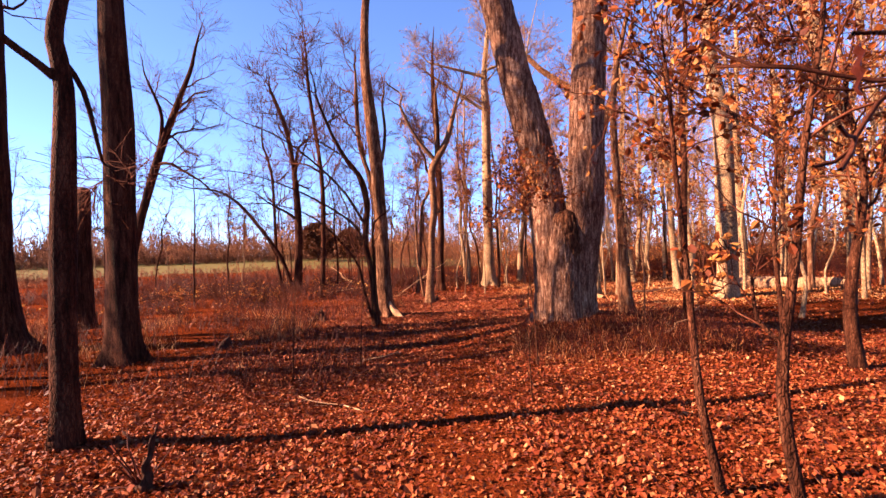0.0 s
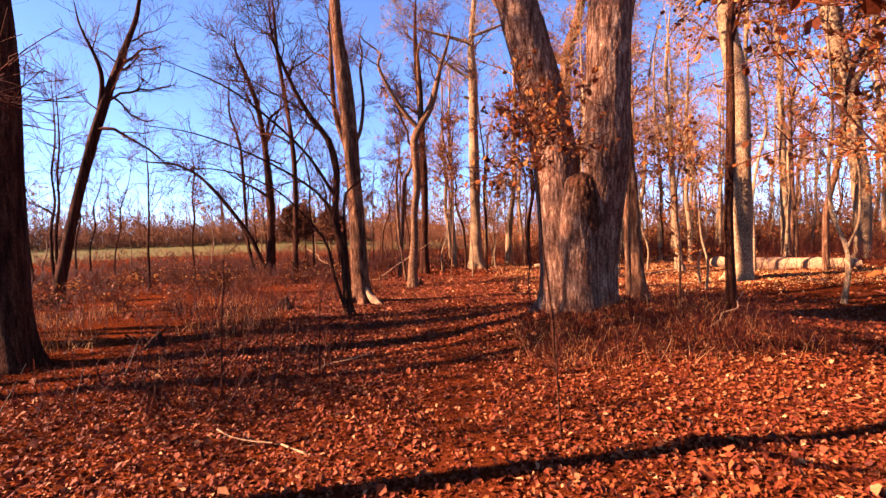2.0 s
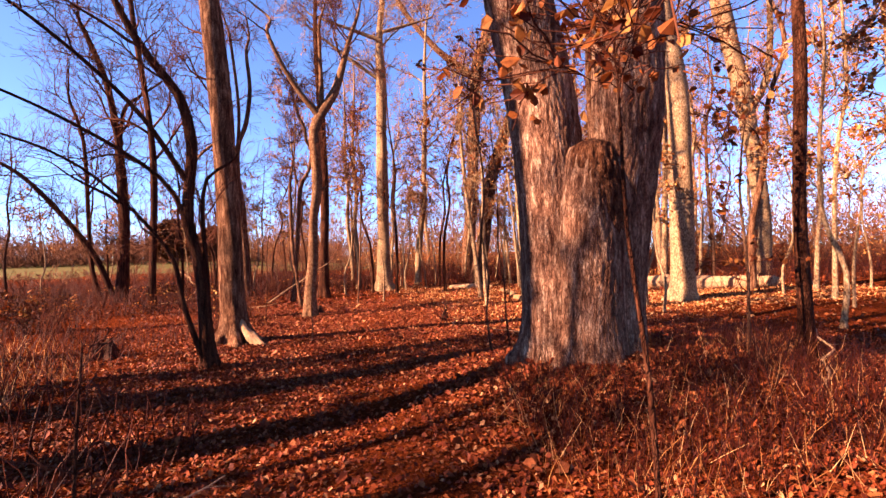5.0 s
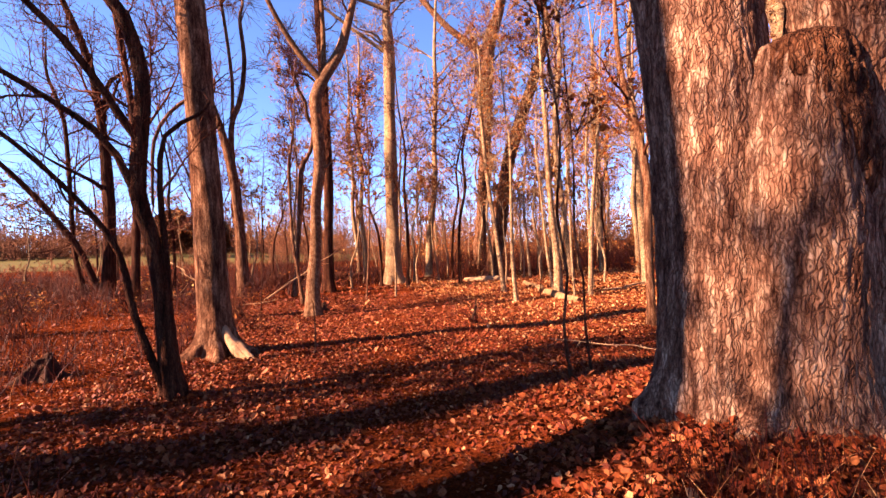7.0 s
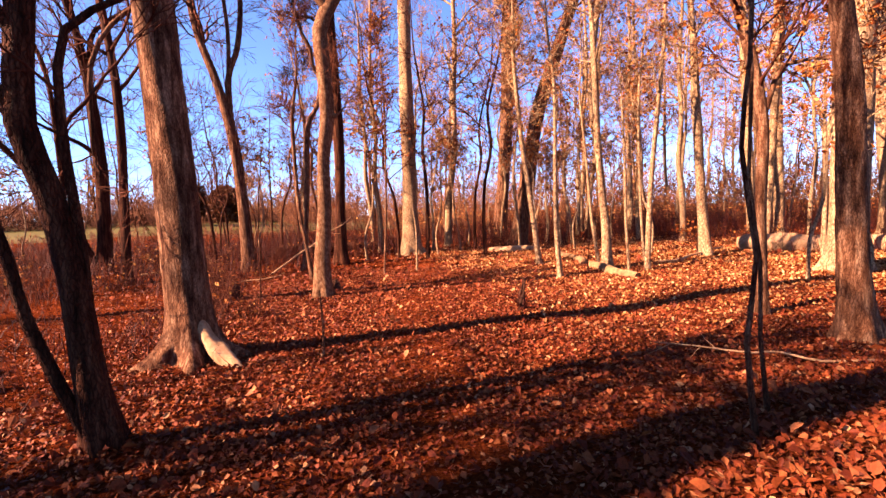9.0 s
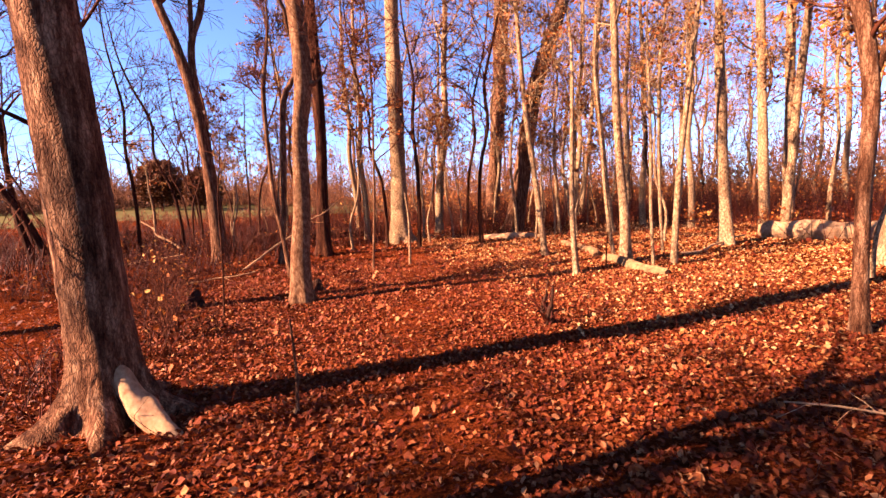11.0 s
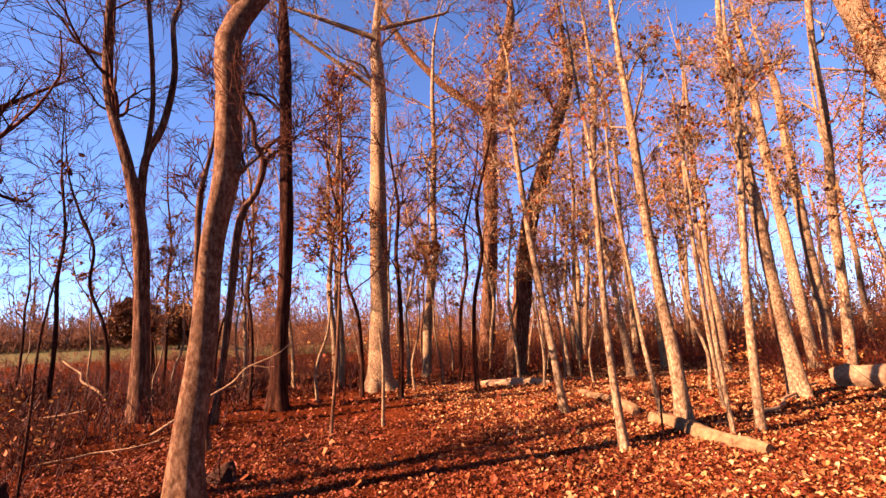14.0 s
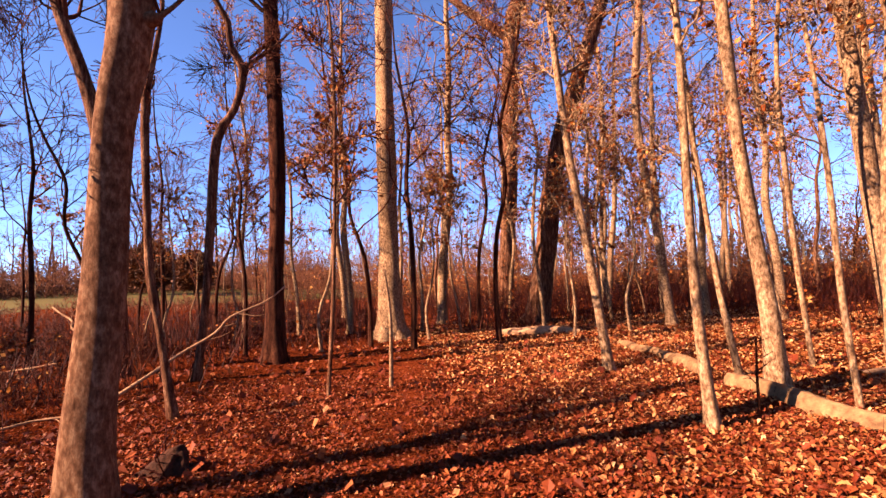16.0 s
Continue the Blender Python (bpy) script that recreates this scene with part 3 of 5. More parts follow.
stem_tree('tree', 'very tall tree with pale bark and a long side limb', 9.93, 37.23, 24,
          [(-0.05, 0.02, 0, 0.46), (0, 0, 0.58, 0.419), (0.54, -0.22, 7.28, 0.406), (0.91, -0.37, 14.43, 0.424), (1.64, -0.66, 17.3, 0.363), (2.38, -0.96, 20.81, 0.268)],
          [[(0.83, -0.31, 14.46, 0.294), (-0.74, 0.28, 15.82, 0.251), (-1.92, 0.72, 16.98, 0.221), (-3.74, 1.41, 19.46, 0.193), (-4.98, 1.88, 21.93, 0.144)]],
          bark=BARK_GREY, seed=22, category='tree', sides=20, branches=16, low=0.45, limb_len=4.0, leaves=2600, leaf=0.10)
stem_tree('tree', 'dark three-forked bare tree among brush', -3.16, 24.91, 13,
          [(0, 0, 0.02, 0.215), (-0.11, -0.03, 2.67, 0.176), (-0.28, -0.07, 4.6, 0.163), (-0.6, -0.16, 6.09, 0.126), (-1.08, -0.28, 7.86, 0.118), (-1.2, -0.31, 10.21, 0.105)],
          [[(-0.28, -0.07, 4.6, 0.111), (-0.25, -0.06, 6.22, 0.098), (0.06, 0.02, 7.22, 0.092), (0.23, 0.06, 8.64, 0.079), (0.13, 0.03, 10.13, 0.064)], [(-0.25, -0.06, 6.22, 0.068), (-0.19, -0.05, 7.89, 0.061), (-0.43, -0.11, 10.46, 0.055)]],
          bark=BARK_GREY, seed=23, category='tree', branches=14, low=0.45, limb_len=3.4, per2=7, per3=6)
stem_tree('tree', 'thin crooked tree with zigzag stem', -1.34, 23.22, 9,
          [(0, 0, 0.05, 0.089), (0.15, 0.04, 1.13, 0.066), (0.25, 0.06, 2.55, 0.077), (0.37, 0.09, 4.33, 0.084), (0.67, 0.17, 4.97, 0.069), (0.82, 0.21, 5.76, 0.087), (0.61, 0.16, 6.17, 0.065), (0.57, 0.15, 6.66, 0.059), (0.36, 0.09, 7.05, 0.053)],
          [[(0.82, 0.21, 5.76, 0.049), (1.22, 0.31, 6.18, 0.039), (1.38, 0.35, 6.33, 0.028)]],
          bark=BARK_GREY, seed=24, category='tree', sides=12, branches=8, low=0.5, limb_len=1.4)
stem_tree('sapling', 'thin bowed sapling with grey bark', -0.88, 20.52, 7,
          [(0, 0, 0, 0.062), (-0.14, -0.04, 0.98, 0.041), (-0.24, -0.07, 1.68, 0.052), (-0.28, -0.08, 2.71, 0.045), (-0.29, -0.08, 3.92, 0.049), (-0.19, -0.05, 4.59, 0.032)],
          [],
          bark=BARK_GREY, seed=25, category='sapling', sides=10, branches=8, low=0.5, limb_len=1.0, per3=4)
stem_tree('tree', 'dark forked bare tree at the field edge', -8.75, 27.9, 13,
          [(0, 0, 0, 0.25585), (0.1, 0.06, 2.04, 0.22525), (0.14, 0.08, 3.93, 0.2176), (0, 0, 6.92, 0.1547), (-0.33, -0.21, 9.49, 0.12155), (-0.93, -0.58, 11.45, 0.09945)],
          [[(0.02, 0.01, 6.58, 0.099), (0.2, 0.12, 8.4, 0.085), (0.64, 0.4, 9.09, 0.061), (1.63, 1.01, 10.23, 0.037)], [(0.12, 0.08, 4.09, 0.096), (-0.23, -0.14, 4.55, 0.079), (-1.07, -0.67, 5.09, 0.053)], [(-0.26, -0.09, 0.34, 0.13), (-1.01, -0.35, 2.36, 0.12), (-2.72, -0.94, 4.95, 0.09), (-3.93, -1.37, 5.9, 0.06), (-5.25, -1.82, 6.07, 0.036)]],
          bark=BARK_DARK, seed=26, category='tree', branches=15, low=0.35, limb_len=3.8, per2=9, per3=6)
stem_tree('tree', 'dark crooked bare tree beside its neighbour', -10.0, 29.1, 11,
          [(0, 0, 0, 0.1246), (-0.28, -0.19, 1.79, 0.091), (-0.34, -0.23, 4.09, 0.0819), (-0.45, -0.3, 7.23, 0.0791), (-0.84, -0.56, 8.95, 0.0546)],
          [[(-0.31, -0.2, 2.11, 0.0575), (-0.62, -0.41, 2.93, 0.0485), (-0.98, -0.64, 3.73, 0.036)]],
          bark=BARK_DARK, seed=27, category='tree', branches=13, low=0.3, limb_len=3.8, per2=9, per3=6)
stem_tree('sapling', 'slender smooth pale sapling leaning a little', 4.55, 17.93, 7.5,
          [(0, 0, -0.09, 0.06), (-0.05, 0.04, 0.83, 0.055), (-0.06, 0.06, 1.83, 0.045), (-0.05, 0.05, 3.39, 0.034), (-0.06, 0.06, 4.28, 0.029)],
          [],
          bark=BARK_PALE, seed=28, category='sapling', sides=12, branches=10, low=0.5, limb_len=1.0, per3=4, leaves=160)
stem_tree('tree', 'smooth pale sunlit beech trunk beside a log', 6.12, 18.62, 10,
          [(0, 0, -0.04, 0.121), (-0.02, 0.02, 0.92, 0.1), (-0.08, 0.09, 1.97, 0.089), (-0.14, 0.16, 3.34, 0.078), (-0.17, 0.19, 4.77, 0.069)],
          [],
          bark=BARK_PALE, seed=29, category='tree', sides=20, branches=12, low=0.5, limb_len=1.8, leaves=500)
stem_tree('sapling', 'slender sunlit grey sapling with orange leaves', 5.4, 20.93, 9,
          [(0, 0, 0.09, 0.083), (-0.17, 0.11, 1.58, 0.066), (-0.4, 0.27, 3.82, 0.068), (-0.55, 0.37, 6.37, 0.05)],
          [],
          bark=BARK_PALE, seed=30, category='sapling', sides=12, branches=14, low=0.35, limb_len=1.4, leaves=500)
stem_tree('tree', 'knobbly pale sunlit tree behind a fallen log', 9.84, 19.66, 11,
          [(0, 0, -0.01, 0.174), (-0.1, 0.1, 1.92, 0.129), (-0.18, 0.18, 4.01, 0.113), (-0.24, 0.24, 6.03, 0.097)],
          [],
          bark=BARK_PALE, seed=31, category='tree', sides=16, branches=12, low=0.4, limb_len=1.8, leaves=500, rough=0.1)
stem_tree('sapling', 'slim pale sapling in sunlit litter', 6.56, 17.71, 8,
          [(0, 0, 0, 0.062), (0.06, -0.05, 1.89, 0.055), (0.21, -0.18, 4.17, 0.047)],
          [],
          bark=BARK_PALE, seed=32, category='sapling', sides=10, branches=10, low=0.4, limb_len=1.1, leaves=250)
stem_tree('tree', 'slim curved tree with smooth bark', 5.05, 13.33, 7.5,
          [(0, 0, 0, 0.077), (-0.03, 0.02, 1.31, 0.065), (-0.03, 0.02, 2.44, 0.068), (-0.15, 0.14, 3.45, 0.065), (-0.28, 0.26, 4.17, 0.054)],
          [[(-0.02, 0.02, 2.44, 0.034), (0.13, -0.13, 3.07, 0.03), (0.51, -0.5, 3.04, 0.014)]],
          bark=BARK_GREY, seed=33, category='tree', sides=14, branches=10, low=0.4, limb_len=1.4, leaves=350)
stem_tree('tree', 'straight furrowed tree with a spreading root foot', 4.7, 11.92, 12,
          [(0, 0, 0, 0.175), (-0.04, 0.05, 0.68, 0.126), (-0.07, 0.08, 1.58, 0.116), (-0.1, 0.11, 2.46, 0.108), (-0.15, 0.18, 3.65, 0.094)],
          [],
          bark=BARK_GREY, seed=34, category='tree', sides=28, branches=10, low=0.5, limb_len=2.2, furrow=0.01, step=0.08)
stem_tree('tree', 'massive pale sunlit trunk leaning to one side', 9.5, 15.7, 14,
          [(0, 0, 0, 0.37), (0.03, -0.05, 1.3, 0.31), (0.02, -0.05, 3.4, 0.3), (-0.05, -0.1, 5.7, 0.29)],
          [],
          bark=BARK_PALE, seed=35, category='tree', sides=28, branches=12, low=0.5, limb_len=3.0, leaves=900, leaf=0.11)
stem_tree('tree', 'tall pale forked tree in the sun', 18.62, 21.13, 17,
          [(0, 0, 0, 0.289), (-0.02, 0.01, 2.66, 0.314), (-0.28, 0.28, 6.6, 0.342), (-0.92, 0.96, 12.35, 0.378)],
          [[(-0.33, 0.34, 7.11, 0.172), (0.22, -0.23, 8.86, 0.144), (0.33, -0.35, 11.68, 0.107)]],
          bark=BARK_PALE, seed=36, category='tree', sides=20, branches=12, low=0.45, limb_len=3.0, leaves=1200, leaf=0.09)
stem_tree('tree', 'thin dark stem standing before sunlit litter', 4.23, 8.11, 8,
          [(0, 0, 0, 0.072), (-0.03, 0.02, 1.4, 0.054), (0, 0, 2.7, 0.054), (0, 0, 4, 0.046)],
          [],
          bark=BARK_DARK, seed=37, category='tree', sides=12, branches=10, low=0.4, limb_len=1.5, leaves=420, leaf=0.09)
stem_tree('sapling', 'thin dark sapling stem beside the path', 1.93, 10.4, 4.2,
          [(0, 0, 0, 0.017), (-0.07, 0.02, 0.5, 0.014), (-0.02, 0.02, 0.95, 0.013), (-0.1, 0.04, 1.5, 0.012), (-0.05, 0.04, 2.2, 0.011), (-0.17, 0.07, 3.2, 0.008)],
          [],
          bark=BARK_GREY, seed=38, category='sapling', sides=8, flare=0.2, branches=8, low=0.35, limb_len=0.9, per2=5, per3=3, leaves=130, leaf=0.075, leaf_mat=LEAF_BROWN)
stem_tree('tree', 'thin straight bare tree', -5.88, 22.58, 14,
          [(0, 0, 0, 0.1264), (0.123, 0.0328, 5.2316, 0.104), (-0.3608, -0.1066, 9.9056, 0.08)],
          [],
          bark=BARK_DARK, seed=39, category='tree', sides=12, branches=14, low=0.3, limb_len=3.6, per2=8, per3=6)
stem_tree('tree', 'sunlit pale tree with orange leaves', 15.01, 23.14, 13,
          [(0, 0, 0, 0.175), (-0.06, 0.08, 1.61, 0.163), (-0.12, 0.18, 3.88, 0.15), (-0.21, 0.32, 7.03, 0.139), (-0.23, 0.36, 8.65, 0.125)],
          [],
          bark=BARK_PALE, seed=40, category='tree', branches=14, low=0.35, limb_len=2.2, leaves=900, leaf=0.11)
stem_tree('tree', 'sunlit pale tree standing close to another', 18.41, 25.08, 14,
          [(0, 0, 0, 0.214), (-0.06, 0.1, 3.8, 0.182), (-0.11, 0.18, 7.2, 0.167), (-0.13, 0.2, 10.1, 0.15)],
          [],
          bark=BARK_PALE, seed=41, category='tree', branches=14, low=0.35, limb_len=2.4, leaves=1300, leaf=0.09)
stem_tree('sapling', 'thin sunlit sapling among litter', 7.76, 19.47, 8,
          [(0, 0, 0, 0.037), (-0.07, 0.08, 1.81, 0.038), (-0.09, 0.11, 4.23, 0.034), (-0.02, 0.03, 5.52, 0.03)],
          [],
          bark=BARK_PALE, seed=42, category='sapling', sides=8, flare=0.2, branches=10, low=0.4, limb_len=1.1, per3=4, leaves=220)
stem_tree('sapling', 'thin pale double-curved sapling', 6.12, 17.72, 6.5,
          [(0, 0, 0, 0.034), (-0.04, 0.06, 1.17, 0.032), (-0.06, 0.07, 2.47, 0.027), (-0.09, 0.12, 3.7, 0.021)],
          [],
          bark=BARK_PALE, seed=43, category='sapling', sides=8, flare=0.2, branches=9, low=0.4, limb_len=0.9, per3=3, leaves=120)
stem_tree('sapling', 'thin leaning pale sapling', 6.34, 19.34, 7,
          [(0, 0, 0, 0.046), (-0.14, 0.13, 1.31, 0.039), (-0.22, 0.21, 2.75, 0.032), (-0.32, 0.32, 4.34, 0.025)],
          [],
          bark=BARK_PALE, seed=44, category='sapling', sides=8, flare=0.2, branches=9, low=0.4, limb_len=0.9, per3=3, leaves=120)
stem_tree('sapling', 'short broken pale sapling stem', 1.84, 21.09, 0,
          [(0, 0, 0, 0.033), (0.02, 0, 1.06, 0.025), (-0.05, 0.01, 1.74, 0.017)],
          [],
          bark=BARK_PALE, seed=45, category='sapling', sides=8, flare=0.2, branches=0)
stem_tree('sapling', 'thin grey sapling with orange leaves', 0.93, 21.04, 7,
          [(0, 0, 0, 0.028), (0.12, 0, 1.6, 0.029), (0.2, 0.01, 4.11, 0.025), (0.17, 0.01, 5.41, 0.021)],
          [],
          bark=BARK_GREY, seed=46, category='sapling', sides=8, flare=0.2, branches=14, low=0.35, limb_len=1.1, per3=4, leaves=380)
stem_tree('tree', 'sunlit tree with mottled bark in the brush', 10.36, 25.45, 14,
          [(0, 0, 0, 0.127), (-0.21, 0.17, 2.82, 0.098), (-0.45, 0.37, 6.21, 0.117), (-0.23, 0.19, 9.59, 0.109)],
          [],
          bark=BARK_PALE, seed=47, category='tree', branches=14, low=0.4, limb_len=2.2, leaves=1100, leaf=0.08)
stem_tree('sapling', 'young beech sapling with clinging orange leaves', 1.84, 3.12, 3.4,
          [(0, 0, 0, 0.034), (-0.12, 0.06, 0.62, 0.029), (-0.16, 0.09, 1.39, 0.023), (-0.21, 0.12, 2.18, 0.018), (-0.23, 0.13, 2.77, 0.012)],
          [],
          bark=BARK_DARK, seed=48, category='sapling', sides=8, flare=0.2, branches=12, low=0.4, limb_len=1.1, per2=4, per3=2, leaves=460, leaf=0.068, leaf_mat=LEAF_BROWN)
stem_tree('sapling', 'young leafy sapling with a kinked grey stem', 2.18, 2.88, 3.9,
          [(0, 0, 0, 0.038), (-0.08, 0.05, 0.75, 0.034), (-0.01, 0, 1.56, 0.026), (0.04, -0.04, 2.25, 0.022), (0.12, -0.1, 2.94, 0.017)],
          [[(-0.07, 0.05, 1.03, 0.014), (-0.17, 0.13, 1.17, 0.013), (-0.19, 0.14, 1.46, 0.009)], [(0.02, -0.02, 2.2, 0.014), (-0.24, 0.18, 2.5, 0.011), (-0.56, 0.42, 2.86, 0.008)]],
          bark=BARK_DARK, seed=49, category='sapling', sides=8, flare=0.2, branches=12, low=0.4, limb_len=1.2, per2=4, per3=2, leaves=560, leaf=0.068, leaf_mat=LEAF_BROWN)
stem_tree('sapling', 'short crooked sapling with dead leaves', 5.3, 6, 4.5,
          [(0, 0, 0, 0.087), (-0.05, 0.05, 0.87, 0.073), (0.08, -0.07, 2.39, 0.043), (-0.02, 0.02, 3.35, 0.033)],
          [],
          bark=BARK_DARK, seed=50, category='sapling', sides=8, flare=0.3, branches=18, low=0.3, limb_len=1.7, per2=5, per3=3, leaves=1100, leaf=0.068, leaf_mat=LEAF_BROWN)
stem_tree('sapling', 'young oak sapling hung with drooping brown leaves', 1.28, 6.5, 2.5,
          [(0, 0, 0, 0.014), (-0.03, 0.02, 0.7, 0.012), (-0.1, 0.05, 1.4, 0.009), (-0.12, 0.05, 1.9, 0.007)],
          [],
          bark=BARK_DARK, seed=51, category='sapling', sides=8, flare=0.2, branches=18, low=0.5, limb_len=1.25, per2=4, per3=3, leaves=560, leaf=0.068, leaf_mat=LEAF_BROWN)
stem_tree('sapling', 'leafy young sapling with level branches', 3.3, 4.6, 3.6,
          [(0, 0, 0, 0.03), (0.04, 0.02, 0.8, 0.025), (0, 0.05, 1.7, 0.02), (0.05, 0.05, 2.6, 0.014)],
          [],
          bark=BARK_DARK, seed=52, category='sapling', sides=8, flare=0.2, branches=20, low=0.35, limb_len=1.8, per2=5, per3=3, leaves=1100, leaf=0.068, leaf_mat=LEAF_BROWN)
stem_tree('tree', 'spindly sapling with a few dark red leaves', -1.58, 16.91, 2.9,
          [(0, 0, 0, 0.014), (0.05, 0.02, 0.8, 0.012), (0.06, 0.03, 1.6, 0.01), (0.14, 0.05, 2.3, 0.007)],
          [],
          bark=BARK_DARK, seed=53, category='tree', sides=7, flare=0.2, branches=7, low=0.4, limb_len=0.8, per2=3, per3=2, leaves=24, leaf=0.06, leaf_mat=LEAF_RED)
stem_tree('tree', 'thin dry sapling stem in the litter', 0.94, 5.11, 1,
          [(0, 0, 0, 0.009), (-0.03, 0, 0.5, 0.007), (-0.02, 0.02, 0.95, 0.004)],
          [],
          bark=BARK_DARK, seed=54, category='tree', sides=6, flare=0.1, branches=4, low=0.4, limb_len=0.3, per2=2, per3=0)
stem_tree('tree', 'thin twiggy stem beside the path', -1.33, 7.26, 1.1,
          [(0, 0, 0, 0.012), (0.02, 0, 0.5, 0.009), (0.05, 0.02, 1.05, 0.005)],
          [],
          bark=BARK_DARK, seed=55, category='tree', sides=6, flare=0.1, branches=6, low=0.3, limb_len=0.4, per2=3, per3=0)
stem_tree('tree', 'thin upright stem in the brush', -2.15, 6.53, 1.5,
          [(0, 0, 0, 0.013), (0.03, 0, 0.7, 0.01), (0.08, 0.02, 1.45, 0.005)],
          [],
          bark=BARK_DARK, seed=56, category='tree', sides=6, flare=0.1, branches=6, low=0.3, limb_len=0.4, per2=3, per3=0)
stem_tree('tree', 'thin dark sapling beside its twin', 2.3, 10.68, 3.6,
          [(0, 0, 0, 0.016), (-0.06, 0.02, 0.45, 0.013), (-0.07, 0.02, 0.9, 0.012), (-0.15, 0.03, 1.4, 0.011), (-0.13, 0.04, 2, 0.01), (-0.2, 0.05, 3, 0.007)],
          [],
          bark=BARK_GREY, seed=57, category='tree', sides=7, flare=0.2, branches=7, low=0.35, limb_len=0.8, per2=4, per3=2, leaves=40, leaf=0.08)
stem_tree('tree', 'short dead stick standing in the litter', -0.4, 13.37, 0.75,
          [(0, 0, 0, 0.015), (0.02, 0, 0.3, 0.012), (0, 0.02, 0.7, 0.008)],
          [],
          bark=BARK_GREY, seed=58, category='tree', sides=7, flare=0.1, branches=0)
stem_tree('tree', 'short forked twig beside the log', 5.36, 18.18, 0.8,
          [(0, 0, 0, 0.02), (0, 0, 0.3, 0.015), (0.05, 0.02, 0.75, 0.008)],
          [],
          bark=BARK_DARK, seed=59, category='tree', sides=6, flare=0.1, branches=4, low=0.4, limb_len=0.3, per2=2, per3=0)
stem_tree('tree', 'low sapling with yellow-brown leaves', 3.4, 8, 2.4,
          [(0, 0, 0, 0.016), (0.03, 0, 0.7, 0.013), (0, 0.03, 1.5, 0.01), (0.05, 0, 2.1, 0.006)],
          [],
          bark=BARK_GREY, seed=60, category='tree', sides=7, flare=0.2, branches=9, low=0.3, limb_len=0.9, per2=4, per3=2, leaves=160, leaf=0.068, leaf_mat=LEAF_BROWN)

# a sapling at the start of the walk, with a few last leaves hanging over the way
beech = stem_tree('sapling', 'young sapling with a few large dark red leaves', 1.75, 1.0, 3.0,
                  [(0, 0, 0, 0.022), (0.03, 0.02, 0.8, 0.018), (0, 0.03, 1.6, 0.015), (0.04, 0.0, 2.4, 0.01)],
                  [[(0, 0.03, 1.45, 0.009), (-0.5, -0.15, 1.78, 0.006), (-0.9, -0.3, 1.86, 0.004), (-1.2, -0.385, 1.84, 0.003)]],
                  bark=BARK_DARK, seed=61, category='sapling', sides=7, flare=0.2, branches=5, low=0.6, limb_len=0.6, per2=3, per3=2)


def broad_leaf(at, long, wide, lean, twist):
    """One hanging leaf with a pointed tip, cupped along its midrib."""
    t = np.linspace(0, 1, 9)
    half = wide * 0.5 * np.sin(math.pi * t ** 0.8) ** 0.75
    mid = np.stack([lean * t ** 2, 0 * t, -long * t], -1)
    edge = np.stack([half, 0.25 * half + 0.004 * np.sin(17 * t), 0 * t], -1)
    v = np.concatenate([mid - edge * [1, -1, 1], mid, mid + edge])
    c, n = math.cos(twist), math.sin(twist)
    v = v @ np.array([[c, n, 0], [-n, c, 0], [0, 0, 1]]) + np.array(at)
    i = np.arange(8)
    f = np.concatenate([np.stack([i + k, i + k + 1, i + k + 10, i + k + 9], -1) for k in (0, 9)])
    part("leaf", mesh_from("leaf", v, f), LEAF_RED, beech, "large dark red hanging leaf")


broad_leaf((-1.19, -0.385, 1.83), 0.07, 0.028, 0.01, 1.2)
broad_leaf((-1.13, -0.37, 1.78), 0.05, 0.026, -0.02, 0.9)
broad_leaf((-0.8, -0.27, 1.86), 0.08, 0.045, 0.02, 0.1)

# the great twin oak beside the path
oak = new("twin_oak")
oak.location = (2.33, 8.72, float(height(2.33, 8.72)))
tagged(oak, "huge twin-stemmed oak with deeply furrowed bark and mossy broken stem", "tree")
OAK_L = [(-0.24, 0.20, -0.2, 0.39), (-0.25, 0.19, 0.47, 0.345), (-0.26, 0.20, 1.1, 0.335), (-0.28, 0.22, 1.72, 0.335), (-0.37, 0.29, 2.74, 0.33), (-0.75, 0.33, 4.4, 0.32)]
OAK_L2 = [(-0.75, 0.33, 4.35, 0.32), (-1.17, 0.34, 6.2, 0.30), (-1.7, 0.45, 9.0, 0.24), (-1.9, 0.6, 12, 0.16), (-2.2, 0.9, 15, 0.04)]
OAK_R = [(0.18, -0.09, -0.2, 0.32), (0.19, -0.10, 0.5, 0.27), (0.23, -0.14, 1.26, 0.275), (0.30, -0.18, 2.0, 0.305), (0.30, -0.24, 2.6, 0.31), (0.42, -0.15, 4.3, 0.32)]
OAK_R2 = [(0.42, -0.15, 4.25, 0.32), (0.53, -0.13, 5.9, 0.305), (0.6, -0.2, 8.5, 0.25), (0.8, -0.4, 12, 0.16), (0.9, -0.4, 15.5, 0.04)]
OAK_M = [(-0.08, -0.15, -0.2, 0.33), (-0.08, -0.16, 0.33, 0.305), (-0.09, -0.18, 1.1, 0.30), (-0.08, -0.18, 1.55, 0.265), (-0.07, -0.17, 1.86, 0.225), (-0.06, -0.17, 1.98, 0.17), (-0.06, -0.17, 2.02, 0.06)]
oak_lines = []
